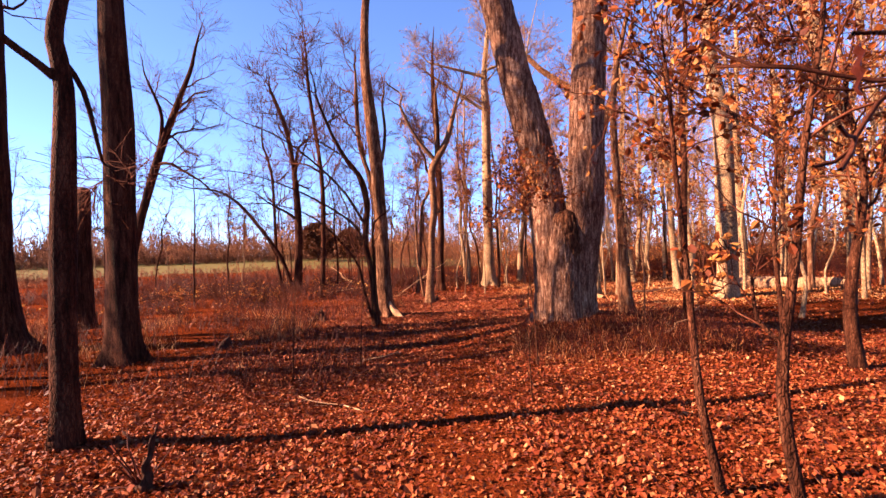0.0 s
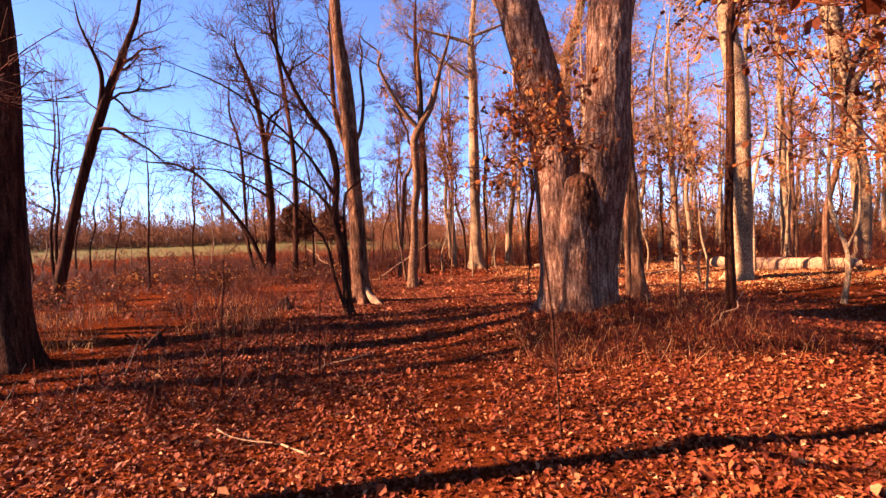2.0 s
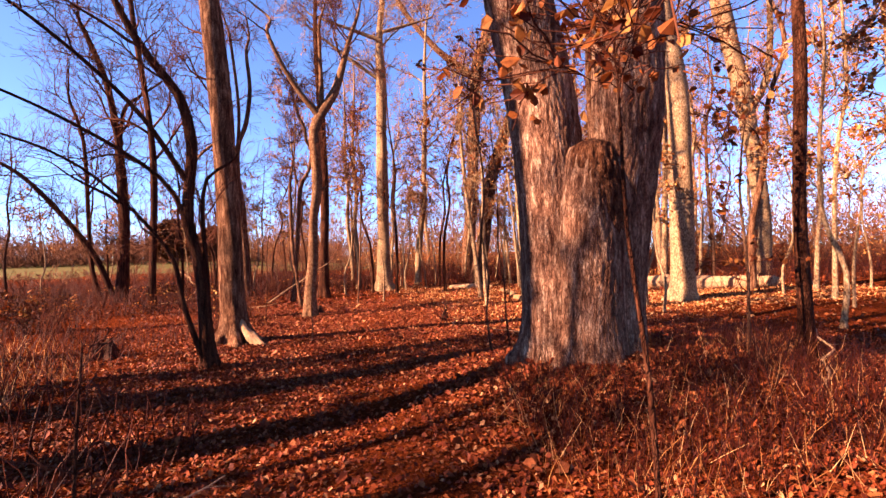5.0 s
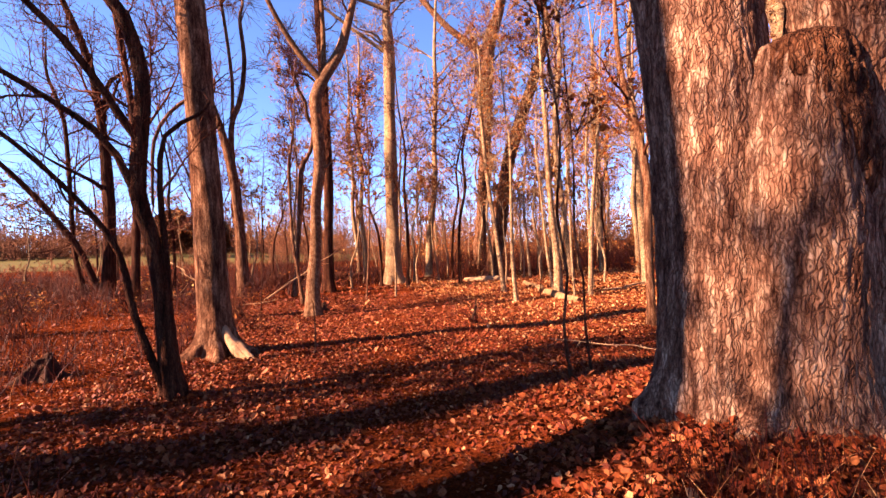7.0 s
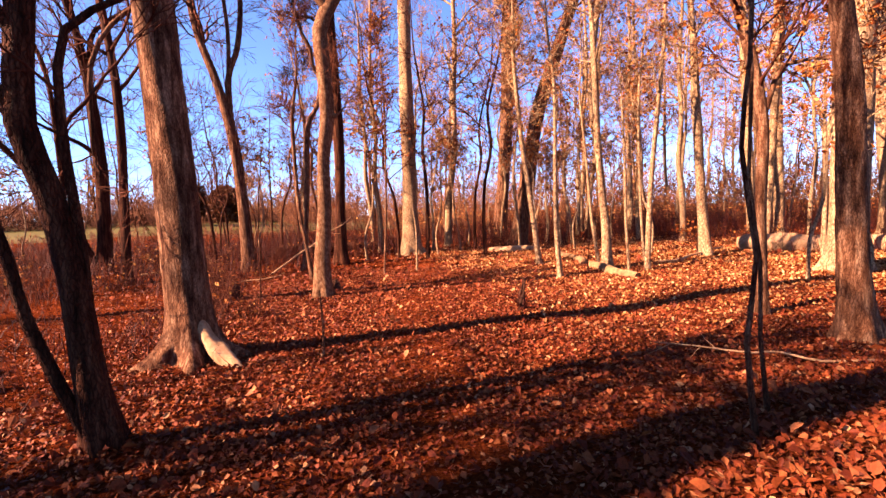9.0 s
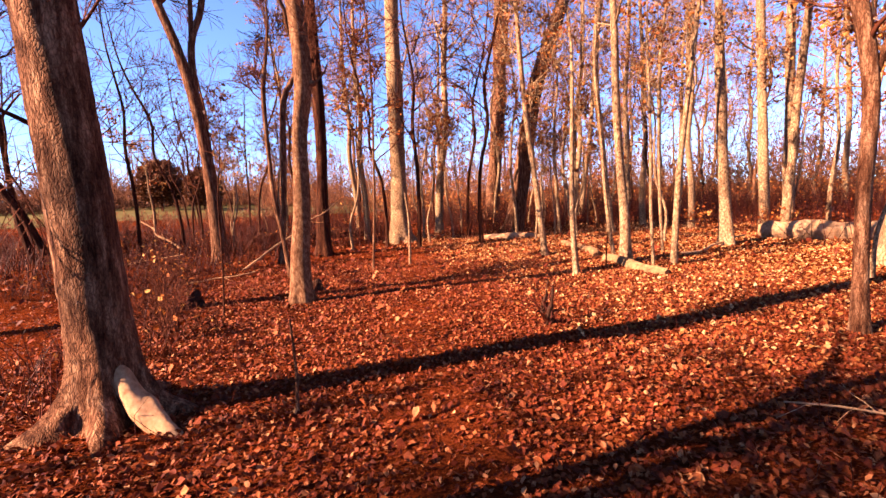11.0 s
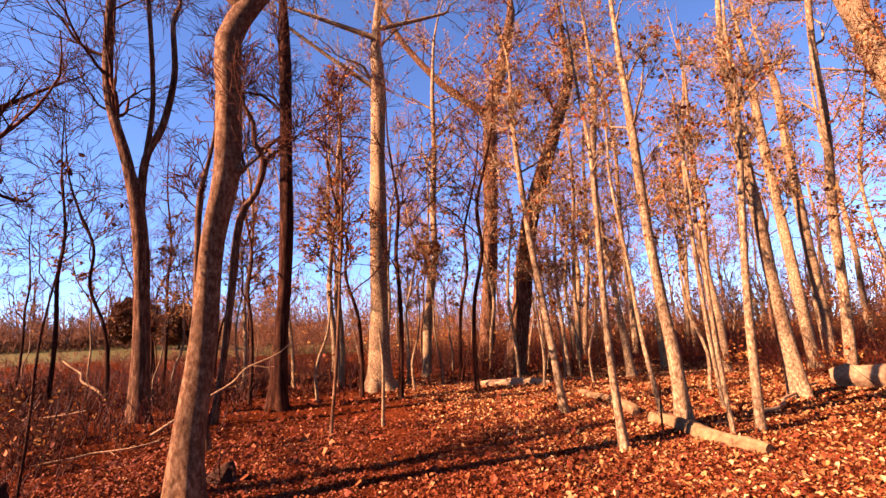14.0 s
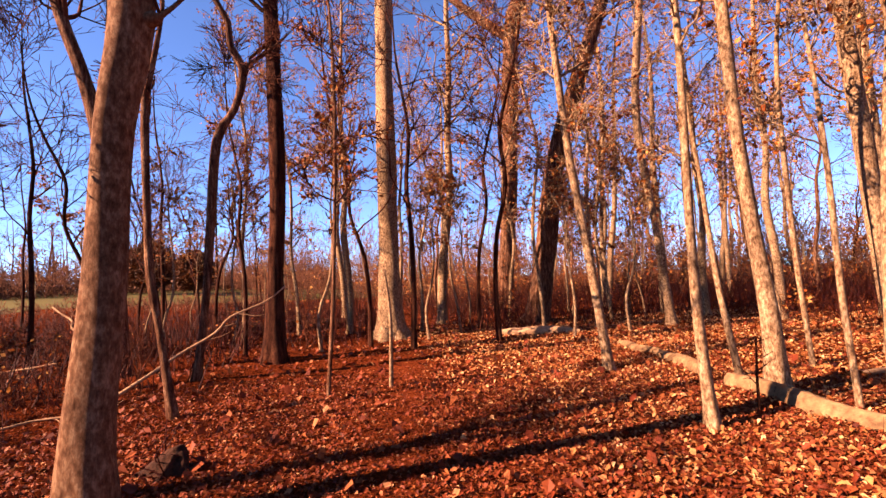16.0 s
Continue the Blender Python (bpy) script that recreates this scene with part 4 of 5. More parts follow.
for part_name, label, pts, seed, ring, gap, deep in (("trunk", "", OAK_L, 3, 190, 0.022, 0.018), ("trunk", "", OAK_R, 4, 190, 0.022, 0.018), ("broken_stem", "broken middle stem", OAK_M, 5, 170, 0.022, 0.016),
                                                     ("upper_trunk", "", OAK_L2, 6, 40, 0.1, 0.02), ("upper_trunk", "", OAK_R2, 7, 40, 0.1, 0.02)):
    curve = resample(pts, gap)
    part(part_name, trunk_mesh("trunk", curve, ring, 0.28 if ring > 40 else 0.0, 4, 0.03, 3 if pts in (OAK_L, OAK_L2) else 4, 0.0, deep), BARK_OAK, oak, label)
    if ring == 40:
        oak_lines.append((curve[:, :3], curve[:, 3], 10, 0.15, 3.2))
orng = np.random.default_rng(8)
v, f = merged(crown_mesh(orng, oak_lines, 3.2, 7, 6)[0])
part("crown", mesh_from("crown", v, f), TWIG, oak)
mz = [(-0.04, -0.185, 1.0, 0.18), (-0.045, -0.19, 1.25, 0.262), (-0.05, -0.19, 1.55, 0.262), (-0.055, -0.18, 1.87, 0.23), (-0.05, -0.175, 1.99, 0.178), (-0.05, -0.175, 2.04, 0.06)]
part("moss_cap", trunk_mesh("moss_cap", resample(mz, 0.02), 150, 0.0, 4, 0.03, 5, 0.0, 0.03), BARK_RUST, oak, "rust-brown moss over the stub")


# fallen logs
LOG_OLD = mottled("old_log", [(0.3, (0.09, 0.04, 0.018)), (0.55, (0.22, 0.12, 0.055)), (0.75, (0.34, 0.20, 0.10))], 9.0, 0.9, 0.8, 0.02, 2.0)

def log_thing(label, a, b, r0, r1, mat, seed, sag=0.0):
    ax, ay, bx, by = *a, *b
    n = 9
    t = np.linspace(0, 1, n)
    x, y = ax + (bx - ax) * t, ay + (by - ay) * t
    lr = np.random.default_rng(seed)
    r = r0 + (r1 - r0) * t
    z = height(x, y) + r * (0.75 - sag)
    long = math.hypot(bx - ax, by - ay)
    bow = 0.05 * long * np.sin(math.pi * t) * lr.choice([-1, 1])
    x, y = x - bow * (by - ay) / long, y + bow * (bx - ax) / long
    z = height(x, y) + r * (0.75 - sag) + sag * 0.05 * np.sin(t * 7 + seed)
    pts = np.stack([x + lr.normal(0, 0.03, n), y + lr.normal(0, 0.03, n), z, r], -1)
    root = new("fallen_log")
    root.location = (ax, ay, float(height(ax, ay)))
    tagged(root, label, "log")
    pts[:, :3] -= np.array(root.location)
    c = resample(pts, 0.09)
    T = np.gradient(c[:, :3], axis=0)
    c[:, 3] *= 1 + 0.08 * np.sin(np.arange(len(c)) * 0.55 + seed) + lr.normal(0, 0.025, len(c))
    taper = np.minimum(1, 0.5 + 0.16 * np.minimum(np.arange(len(c)), np.arange(len(c))[::-1]))
    c[:, 3] *= taper
    v, f = tubes(c[None, :, :3], c[None, :, 3], 24)
    turn = np.tile(np.linspace(0, 2 * math.pi, 24, endpoint=False), len(c))
    along = np.repeat(np.arange(len(c)), 24)
    if len(v) == len(turn):
        core = np.repeat(c[:, :3], 24, 0)
        grain = 1 + 0.05 * np.sin(5 * turn + 0.13 * along + seed) + 0.035 * np.sin(9 * turn - 0.3 * along) + lr.normal(0, 0.012, len(v))
        v = core + (v - core) * grain[:, None]
    part("log_body", mesh_from("log_body", v, f), mat, root)
    Q, q = shoots(lr, c[None, :, :3], c[None, :, 3] * 0.5, 3, 0.2, 0.9, (0.7, 1.2), r0 * 2.2, 4, 0.15, 0.05)
    for line, girth in zip(Q, q):
        v, f = tubes(line[None], girth[None], 7)
        part("snapped_limb", mesh_from("snapped_limb", v, f), mat, root)
    for e, s in ((0, -1), (-1, 1)):
        d = unit(T[e]) * s
        side = unit(np.cross(d, np.array([0, 0, 1.0])))
        upw = np.cross(side, d)
        ring = [c[e, :3] + c[e, 3] * 0.99 * (side * math.cos(q) + upw * math.sin(q)) for q in np.linspace(0, 2 * math.pi, 16, endpoint=False)]
        vv = np.vstack([ring, [c[e, :3] + d * 0.015]])
        ff = [(i, (i + 1) % 16, 16) for i in range(16)]
        part("cut_end", mesh_from("cut_end", vv, ff, False), ROT, root, "dark rotten end")
    return root


log_thing("large pale sunlit fallen trunk on the leaf litter", (11.4, 20.2), (14.6, 17.0), 0.27, 0.22, WOOD_BARE, 1)
log_thing("half-buried weathered log lying along the path", (6.95, 22.9), (6.1, 19.7), 0.10, 0.12, LOG_OLD, 2, 0.6)
log_thing("half-buried weathered log broken off another", (6.15, 19.4), (5.75, 16.9), 0.11, 0.14, LOG_OLD, 6, 0.6)
log_thing("short pale log at the foot of a leaning tree", (5.8, 26.7), (7.4, 25.5), 0.15, 0.10, WOOD_BARE, 3, 0.3)
log_thing("dark fallen trunk among the brush", (-3.2, 31.5), (1.8, 32.6), 0.28, 0.22, BARK_DARK, 4)

# ---- woods farther off: a few kinds of tree, copied ----
def prototype(label, top, r, bark, leaves, seed, bend, **kw):
    pr = np.random.default_rng(seed)
    n = 5
    stem = [(bend * (i / n) ** 2 * top * 0.1 + pr.normal(0, 0.05) * min(i, 2), pr.normal(0, 0.06) * min(i, 2), top * 0.62 * i / n, r * (1 - 0.45 * i / n)) for i in range(n + 1)]
    return stem_tree("tree", label, 0, 0, top, stem, [], bark=bark, seed=seed, sides=10, leaves=leaves, group="trees of the wood", **kw)


protos = [
    prototype("tall grey tree with few brown leaves", 15, 0.115, BARK_PALE, 900, 101, 0.3, branches=15, low=0.36, limb_len=2.6, per2=6, per3=4),
    prototype("tall slim tree with few brown leaves", 13, 0.085, BARK_GREY, 700, 102, -0.4, branches=15, low=0.3, limb_len=2.2, per2=6, per3=4),
    prototype("slender tree with orange leaves clinging", 10, 0.06, BARK_PALE, 1900, 103, 0.5, branches=16, low=0.25, limb_len=1.7, per2=6, per3=3, leaf=0.075),
    prototype("dark thin bare tree of the wood", 9, 0.06, BARK_DARK, 0, 104, 0.8, branches=12, low=0.3, limb_len=2.5, per2=6, per3=3),
    prototype("thin pale sapling of the wood", 6, 0.035, BARK_PALE, 420, 105, -0.7, branches=12, low=0.3, limb_len=1.1, per2=5, per3=3, leaf=0.1),
    prototype("forest tree with brown leaves high up", 16, 0.15, BARK_PALE, 2600, 106, 0.2, branches=16, low=0.4, limb_len=3.2, per2=6, per3=3, leaf=0.085),
]
frng = np.random.default_rng(77)
taken = [(ob.location.x, ob.location.y) for ob in scene.objects if ob.parent is None and "tree" in ob.name or "sapling" in ob.name]
spots = []


def room(x, y, gap):
    if x < 2.4 and abs(y - (27.9 - 0.14 * (2.7 - x))) < 1.0:
        return False
    return all((x - a) ** 2 + (y - b) ** 2 > gap * gap for a, b in taken + spots)


def plant(count, x0, x1, y0, y1, kinds, gap, keep):
    made = 0
    for _ in range(count * 30):
        if made >= count:
            break
        x, y = frng.uniform(x0, x1), frng.uniform(y0, y1)
        if not room(x, y, gap) or not keep(x, y):
            continue
        spots.append((x, y))
        k = kinds[frng.integers(len(kinds))]
        s = frng.uniform(0.8, 1.25)
        m = pose(x, y, float(height(x, y)), frng.normal(0, 2.5), frng.normal(0, 2.5), frng.uniform(0, 360)) @ Matrix.Scale(s, 4)
        copy_thing(protos[k], m)
        made += 1


plant(38, -1, 30, 30, 52, (0, 1, 2, 5, 5, 2), 1.6, lambda x, y: x > 0.25 * (y - 30) - 1)
plant(22, 11, 34, 12, 30, (0, 1, 2, 5, 2), 1.6, lambda x, y: x > 11)
plant(26, -2, 13, 24, 32, (2, 4, 4, 3), 1.0, lambda x, y: True)
plant(14, -16, -3, 32, 50, (3, 4, 3), 2.0, lambda x, y: True)
plant(10, -24, -8, 18, 36, (3, 3, 4), 2.2, lambda x, y: x < -9)
plant(14, 7, 16, 6, 22, (4, 2, 4), 1.3, lambda x, y: x > 7 + (y < 12) * 0.5)
# unseen trees behind and left of the view, added for their long shadows
plant(6, -30, -8, -8, 8, (0, 5, 0, 1), 2.2, lambda x, y: x < -1.12 * y - 6)
plant(9, -32, -14, 15, 30, (3, 3, 4), 2.5, lambda x, y: True)
plant(14, -9, -1, 26, 44, (3, 4), 1.3, lambda x, y: True)
plant(10, 26, 60, 16, 60, (5, 0, 2), 2.5, lambda x, y: True)
# never in view: added so their crowns shade the floor along the walk
for x, y, turn, kind in ((-18.0, 6.6, 200, 5), (-14.5, 5.6, 30, 5), (-14.0, 8.7, 80, 5), (-12.4, 10.3, 250, 5), (-14.8, 11.6, 160, 1), (-17.5, 9.4, 300, 5)):
    copy_thing(protos[kind], pose(x, y, float(height(x, y)), 0, 0, turn))
# one more unseen tree, set so its trunk shadow falls across the oak
copy_thing(protos[0], pose(-10.6, 6.62, float(height(-10.6, 6.62)), 0, 0, 40) @ Matrix.Scale(0.9, 4))
for i, p in enumerate(protos):
    p.location = (20 + 2.7 * i, 33.0 + 1.3 * (i % 3), float(height(20 + 2.7 * i, 33.0 + 1.3 * (i % 3))))

# low shrubs and grass tufts of the undergrowth
def shrub(label, stems, tall, leaves, seed, mat):
    sr = np.random.default_rng(seed)
    root = new("shrub")
    tagged(root, label, "shrub", "shrubs of the undergrowth")
    st = np.stack([sr.normal(0, 0.10, stems), sr.normal(0, 0.10, stems), np.full(stems, -0.03)], -1)
    way = np.stack([sr.normal(0, 0.45, stems), sr.normal(0, 0.45, stems), np.ones(stems)], -1)
    P = grow(sr, st, way, tall * sr.uniform(0.5, 1.1, stems), 6, 0.14, 0.03)
    R = np.full((stems, 1), 0.008) * np.linspace(1, 0.4, 6)[None]
    for line, girth in zip(P, R):
        v, f = tubes(line[None], girth[None], 4)
        part("stem", mesh_from("stem", v, f), TWIG, root)
    Q, r = shoots(sr, P, R, 6, 0.25, 1.0, (0.4, 1.1), tall * 0.4, 3, 0.2, 0.03)
    Q2, r2 = shoots(sr, Q, r, 2, 0.2, 1.0, (0.4, 1.0), tall * 0.2, 2, 0.2, 0.0)
    v, f = merged([tubes(Q, r, 3), tubes(Q2, np.maximum(r2, 0.002), 3)])
    tagged(part("twig_tangle", mesh_from("twig_tangle", v, f), TWIG, root), kind="stuff")
    if leaves:
        flat = Q2.reshape(-1, 3)
        at = flat[sr.integers(0, len(flat), leaves)]
        v, f = leaf_blades(sr, at, 0.07)
        part("leaves", mesh_from("leaves", v, f, False), mat, root)
    return root


shrubs = [shrub("twiggy bare shrub in the undergrowth", 9, 1.1, 0, 401, None),
          shrub("low shrub with rust-red dry leaves", 8, 0.8, 160, 402, LEAF_TREE),
          shrub("bramble-like tangle of brown stems", 14, 0.7, 40, 403, LEAF_TREE),
          shrub("tall thin brown shrub", 7, 1.8, 60, 404, LEAF_TREE)]
hrng = np.random.default_rng(410)


def bushes(count, x0, x1, y0, y1, kinds, keep):
    made = 0
    while made < count:
        x, y = hrng.uniform(x0, x1), hrng.uniform(y0, y1)
        if keep(x, y):
            made += 1
            m = pose(x, y, float(height(x, y)), 0, 0, hrng.uniform(0, 360)) @ Matrix.Scale(hrng.uniform(0.7, 1.3), 4)
            copy_thing(shrubs[kinds[hrng.integers(len(kinds))]], m)


bushes(72, -16, -3.2, 9, 32, (0, 1, 2, 2), lambda x, y: x < -3.2 - 0.05 * y)
bushes(22, -4, 12, 27, 36, (0, 3, 2, 3), lambda x, y: abs(x - 4.2) > 1.3)
bushes(22, 8, 26, 20, 34, (0, 3, 1, 2), lambda x, y: x > 0.42 * y)
bushes(10, -3.6, -1.6, 14.5, 24, (2, 2, 0), lambda x, y: True)
for i, p in enumerate(shrubs):
    p.location = (-5.2 - 1.7 * i, 15.0 + 2.1 * i, float(height(-5.2 - 1.7 * i, 15.0 + 2.1 * i)))

# cedars at the field's edge
def cedar(x, y, tall, wide, seed):
    root = new("cedar_tree")
    root.location = (x, y, float(height(x, y)))
    tagged(root, "round dense rust-brown evergreen at the field edge", "tree")
    cr = np.random.default_rng(seed)
    st = resample([(0, 0, -0.1, 0.16), (0.05, 0, tall * 0.4, 0.12), (0, 0.05, tall * 0.95, 0.03)], 0.3)
    part("trunk", trunk_mesh("trunk", st, 10, 0.3, 4, 0.04, seed), BARK_DARK, root)
    n = 6000
    h = cr.beta(1.5, 1.5, n)
    prof = wide * 0.5 * np.sqrt(np.clip(1 - (2 * h - 0.86) ** 2 / 1.35, 0.02, 1))
    a = cr.uniform(0, 6.283, n)
    rr = prof * np.sqrt(cr.uniform(0.25, 1, n)) * (1 + 0.16 * np.sin(5 * a + 9 * h) + 0.10 * np.sin(11 * a - 14 * h))
    at = np.stack([rr * np.cos(a), rr * np.sin(a), tall * (0.14 + 0.86 * h)], -1)
    v, f = leaf_blades(cr, at, 0.45, droop=-0.2)
    part("crown", mesh_from("crown", v, f, False), LEAF_CEDAR, root)


cedar(-23.8, 89.0, 7.4, 6.2, 1)
cedar(-16.8, 84.0, 6.0, 4.6, 2)

# far woods behind the field and behind the near trees
wr = np.random.default_rng(21)
pieces = []
for ring, n, tall, a0, a1 in ((75, 60, 10, -30, 215), (110, 70, 13, 88, 170), (120, 110, 11, -30, 215), (150, 40, 13, -30, 215)):
    ang = wr.uniform(radians(a0), radians(a1), n)
    rad = ring * wr.uniform(0.9, 1.15, n)
    x, y = rad * np.cos(ang), 8 + rad * np.sin(ang)
    if ring == 75:
        ok = x > 6
        x, y = x[ok], y[ok]
    n = len(x)
    st = np.stack([x, y, height(x, y) - 0.2], -1)
    tl = tall * wr.uniform(0.6, 1.2, n)
    P = grow(wr, st, np.tile([0, 0, 1.0], (n, 1)), tl, 6, 0.06, 0.1)
    R = (tl * 0.013)[:, None] * np.linspace(1, 0.3, 6)[None]
    pieces.append(tubes(P, R, 4))
    Q, r = shoots(wr, P, R, 10, 0.12, 1.0, (0.5, 1.2), 3.4, 4, 0.2, 0.1)
    pieces.append(tubes(Q, np.maximum(r, 0.02), 3))
    Q, r = shoots(wr, Q, r, 4, 0.1, 1.0, (0.4, 1.0), 1.8, 3, 0.25, 0.05)
    pieces.append(tubes(Q, np.maximum(r, 0.026), 3))
clinging = []
for n, a0, a1, r0, r1, tall in ((2200, 88, 178, 90, 104, 5.0), (1500, 88, 175, 100, 124, 8.0), (1500, 0, 97, 46, 75, 8.0), (700, 10, 84, 34, 46, 5.0), (800, 95, 160, 46, 62, 1.3)):
    ang, rad = wr.uniform(radians(a0), radians(a1), n), wr.uniform(r0, r1, n)
    x, y = rad * np.cos(ang), 8 + rad * np.sin(ang)
    st = np.stack([x, y, height(x, y) - 0.1], -1)
    tl = tall * wr.uniform(0.25, 1.0, n) ** 1.5 * 1.2
    P = grow(wr, st, np.stack([wr.normal(0, 0.25, n), wr.normal(0, 0.25, n), np.ones(n)], -1), tl, 4, 0.12, 0.05)
    R = np.full((n, 1), 0.03 if r0 > 80 else 0.018) * np.linspace(1, 0.5, 4)[None]
    pieces.append(tubes(P, R, 3))
    Q, r = shoots(wr, P, R, 7, 0.05, 1.0, (0.4, 1.2), tall * 0.45, 3, 0.25, 0.05)
    pieces.append(tubes(Q, np.full(r.shape, 0.045 if r0 > 80 else 0.02 if r0 > 40 else 0.011), 3))
    if a0 < 20:
        ends = Q[:, 1:].reshape(-1, 3)
        clinging.append(ends[wr.integers(0, len(ends), 15000)] + wr.normal(0, 0.15, (15000, 3)))
v, f = merged(pieces)
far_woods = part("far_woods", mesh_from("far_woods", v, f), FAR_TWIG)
tagged(far_woods, "distant bare brown woods on the skyline", "woods", kind="stuff")

v, f = leaf_blades(wr, np.concatenate(clinging), 0.17, plain=True)
part("leaves", mesh_from("leaves", v, f, False), LEAF_TREE, far_woods, "dry orange leaves clinging to the far twigs")

# dry undergrowth: stalks and thin stems
br = np.random.default_rng(31)
def stalks(n, x0, x1, y0, y1, tall, thick, keep):
    x, y = br.uniform(x0, x1, n), br.uniform(y0, y1, n)
    ok = keep(x, y)
    x, y = x[ok], y[ok]
    st = np.stack([x, y, height(x, y) - 0.02], -1)
    n = len(x)
    ln = tall * br.uniform(0.35, 1.2, n)
    way = np.stack([br.normal(0, 0.28, n), br.normal(0, 0.28, n), np.ones(n)], -1)
    P = grow(br, st, way, ln, 3, 0.2, 0.0)
    return tubes(P, (thick * br.uniform(0.6, 1.3, n))[:, None] * np.array([1, 0.75, 0.35])[None], 3)


off_path = lambda x, y: np.abs(x - np.interp(y, [0, 14, 20, 30], [0, 0.6, 1.8, 4.0])) > np.interp(y, [0, 14, 24, 30], [1.6, 1.4, 2.0, 1.2])
v, f = merged([stalks(2600, 1.2, 4.6, 6.6, 8.6, 0.36, 0.003, lambda x, y: (x - 2.33) ** 2 + (y - 8.72) ** 2 > 0.4),
               stalks(7000, -26, -1, 22, 48, 0.8, 0.013, off_path),
               stalks(22000, -17, 0, 6, 36, 0.46, 0.006, lambda x, y: off_path(x, y) & (x < -0.12 * y) & (np.sin(1.3 * x + 0.6 * y) + np.sin(0.8 * y - 0.5 * x + 1) > -0.4)),
               stalks(7000, -4, 30, 27, 46, 1.3, 0.012, off_path),
               stalks(5000, 8, 34, 16, 40, 1.2, 0.008, lambda x, y: x > 6 + 0.28 * y),
               stalks(2600, -6, 9, 3, 26, 0.3, 0.003, off_path)])
tagged(part("undergrowth", mesh_from("undergrowth", v, f), BRUSH), "dry brown stalks and weeds of the undergrowth", "undergrowth", kind="stuff")


# straw-coloured grass in loose tufts about the shaded trees
tuft = lambda x, y: (np.sin(1.9 * x + 0.8 * y) + np.sin(1.4 * y - 0.9 * x + 2) > 0.35) & (x < -2.6 - 0.1 * y + 1.0)
v, f = merged([stalks(7000, -13, -3, 6.5, 14.5, 0.32, 0.0035, tuft), stalks(700, 1.0, 4.2, 6.4, 8.4, 0.3, 0.0025, lambda x, y: x > 0)])
tagged(part("dry_grass", mesh_from("dry_grass", v, f), LEAF_STRAW), "loose tufts of straw-coloured dry grass", "grass", kind="stuff")


# stumps and root heaps
def stump(label, x, y, tall, wide, seed):
    sr = np.random.default_rng(seed)
    root = new("tree_stump")
    root.location = (x, y, float(height(x, y)))
    tagged(root, label, "stump")
    pts = [(0, 0, -0.08, wide), (0.02, 0, tall * 0.3, wide * 0.5), (0.05, 0.03, tall * 0.7, wide * 0.3), (0.08, 0.04, tall, wide * 0.08)]
    part("stump_body", trunk_mesh("stump_body", resample(pts, 0.03), 36, 0.6, 5, 0.12, seed, 0.0, 0.05), ROT, root)
    n = 9
    st = np.stack([sr.normal(0, wide * 0.5, n), sr.normal(0, wide * 0.5, n), np.full(n, 0.02)], -1)
    P = grow(sr, st, np.stack([sr.normal(0, 0.6, n), sr.normal(0, 0.6, n), np.ones(n)], -1), sr.uniform(0.2, 0.55, n), 4, 0.2, 0)
    for line in P:
        v, f = tubes(line[None], 0.008 * np.array([[1, 0.8, 0.6, 0.3]]), 4)
        part("dead_shoot", mesh_from("dead_shoot", v, f), BRUSH, root)


stump("rotten splintered stump with a pointed top", -2.2, 17.9, 0.34, 0.15, 1)
stump("dark heap of rotten roots and twigs", -3.55, 13.2, 0.30, 0.26, 2)
stump("low decayed stump in the litter", -4.4, 9.3, 0.22, 0.16, 3)
stump("low dark stump among leaves", -0.35, 18.6, 0.2, 0.2, 4)
stump("broken post-like stub in the litter", 2.40, 14.85, 0.5, 0.06, 5)
stump("weathered stub standing in leaves", 2.55, 15.3, 0.42, 0.05, 6)
stump("short snapped stem near the path", -2.2, 3.36, 0.45, 0.045, 7)


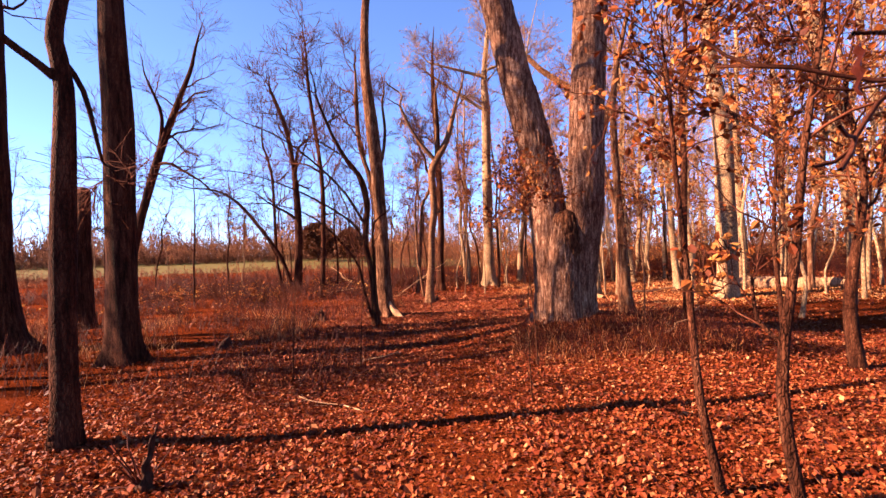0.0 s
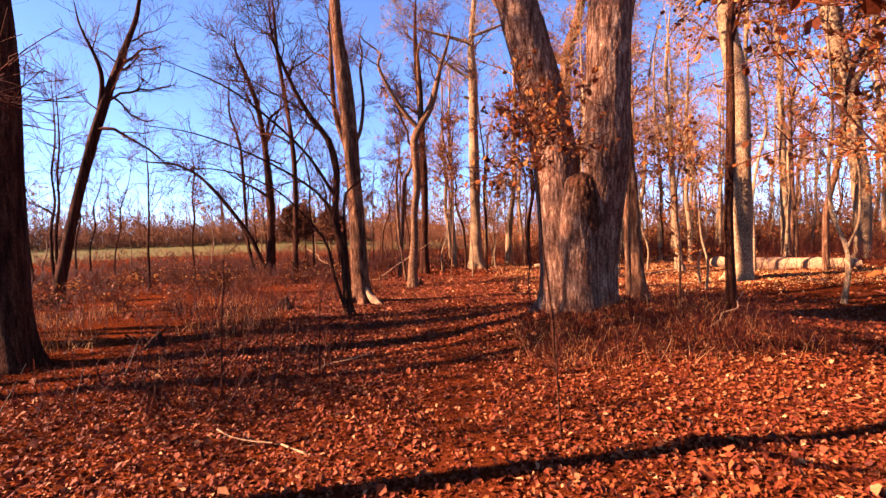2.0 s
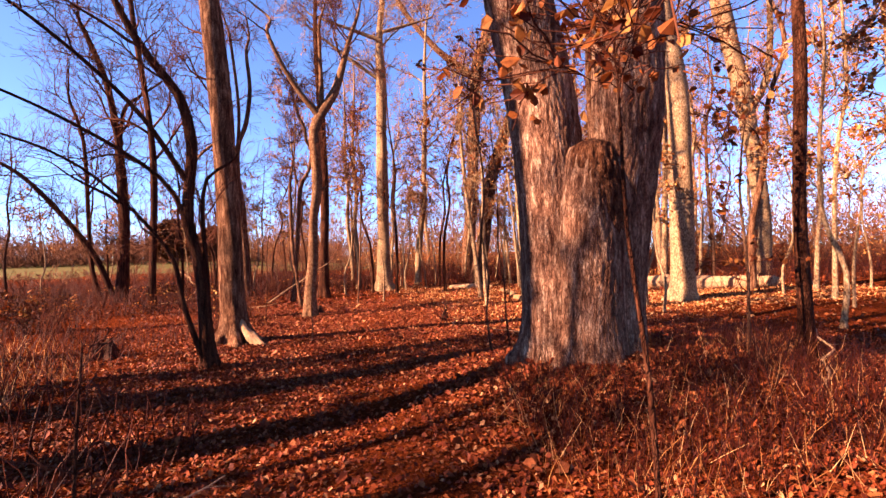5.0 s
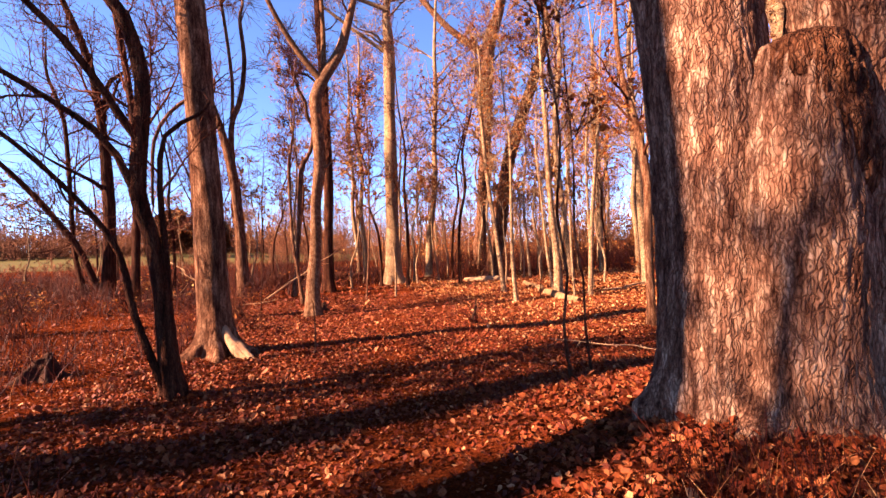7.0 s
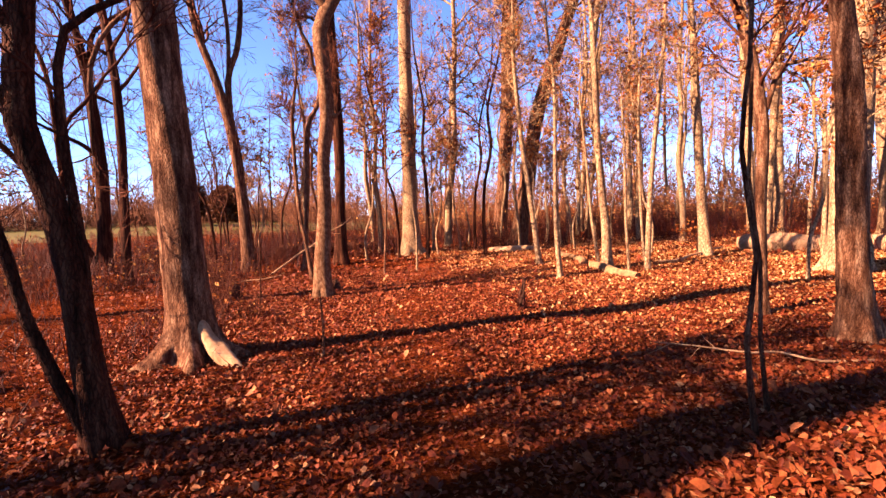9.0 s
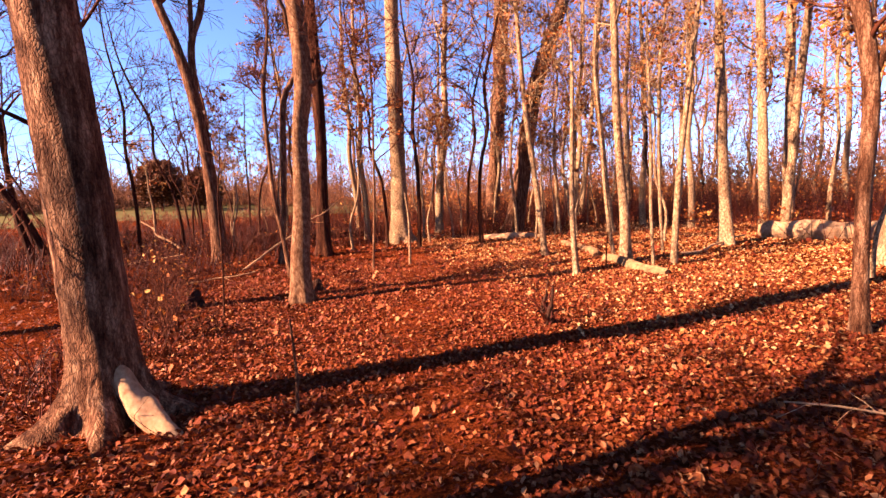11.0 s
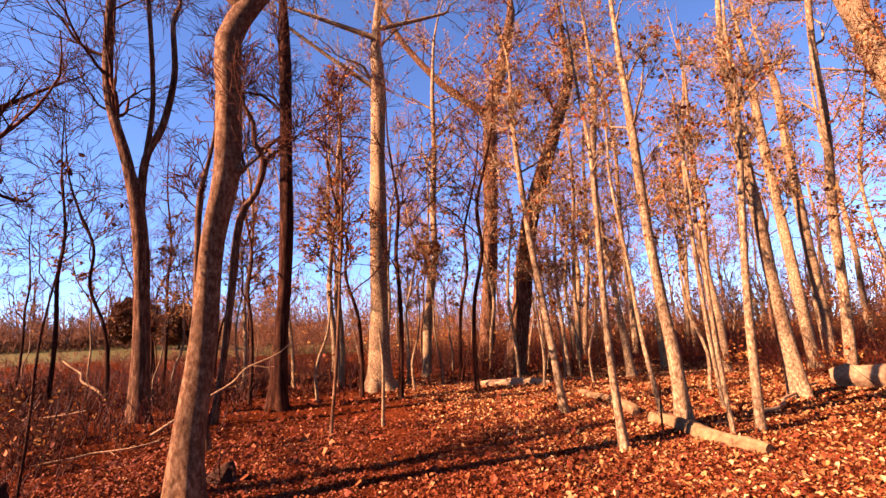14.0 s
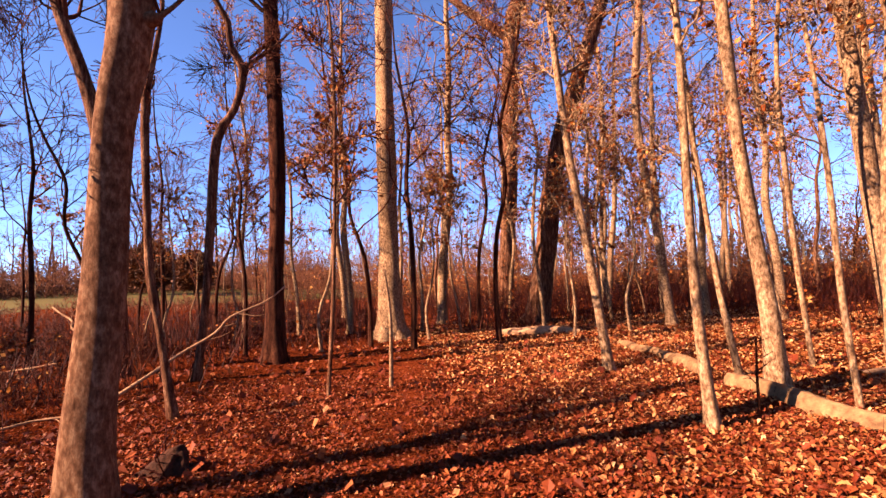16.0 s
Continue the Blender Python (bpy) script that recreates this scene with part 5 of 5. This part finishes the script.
# fallen sticks and dead branches
def stick(label, x, y, turn, long, thick, rise, seed):
    sr = np.random.default_rng(seed)
    root = new("fallen_branch")
    root.location = (x, y, float(height(x, y)))
    tagged(root, label, "branch")
    n = 7
    t = np.linspace(0, long, n)
    px = t * math.cos(radians(turn)) + sr.normal(0, 0.03 * long, n)
    py = t * math.sin(radians(turn)) + sr.normal(0, 0.03 * long, n)
    pz = height(x + px, y + py) - root.location.z + thick * 0.8 + rise * t / long
    c = resample(np.stack([px, py, pz, thick * np.linspace(1, 0.45, n)], -1), 0.1)
    v, f = tubes(c[None, :, :3], c[None, :, 3], 7)
    part("stem", mesh_from("stem", v, f), WOOD_BARE, root)
    Q, r = shoots(sr, c[None, :, :3], c[None, :, 3], 4, 0.3, 0.95, (0.5, 1.0), long * 0.25, 4, 0.15, 0.02)
    for line, girth in zip(Q, r):
        v, f = tubes(line[None], girth[None], 4)
        part("side_twig", mesh_from("side_twig", v, f), WOOD_BARE, root)


stick("pale dead branch propped up in the brush", -5.6, 30.0, 140, 2.6, 0.05, 1.3, 1)
stick("bare fallen branch on the leaf litter", -3.2, 20.6, 20, 1.6, 0.02, 0.1, 2)
stick("thin fallen branch across the leaves", 3.9, 11.3, 150, 1.5, 0.012, 0.15, 3)
stick("grey fallen branch beside the brush", -6.5, 24.5, 5, 2.4, 0.03, 0.3, 4)
stick("thin dry stick lying in the litter", -0.9, 5.2, 160, 0.9, 0.010, 0.06, 5)
stick("forked dry stick lying on leaves", -1.5, 7.4, 25, 0.8, 0.010, 0.15, 6)
stick("long dead branch under the pale trees", 7.6, 18.6, 25, 3.4, 0.04, 0.12, 7)
stick("dead leaning pole among the trees", -2.0, 22.0, 30, 2.6, 0.03, 1.6, 8)
stick("dry branch lying at the oak's foot", 3.5, 7.4, 40, 1.4, 0.014, 0.3, 9)

# single leaves along the walk
blades = []
for k in range(8):
    kr = np.random.default_rng(200 + k)
    v, f = leaf_blades(kr, np.zeros((1, 3)), 0.085, flat=True)
    me = mesh_from("leaf", v, f, False)
    me.materials.append(LEAF_SINGLE)
    blades.append(me)
lr = np.random.default_rng(300)
for k in range(280):
    y = lr.uniform(2.5, 18.5)
    x = lr.uniform(-2.4, 2.6) + np.interp(y, [0, 14, 20], [0, 0.6, 1.4])
    ob = new("leaf", blades[k % 8])
    ob.parent = ground
    ob.matrix_basis = pose(x, y, float(height(x, y)) + 0.03, lr.normal(0, 14), lr.normal(0, 14), lr.uniform(0, 360))
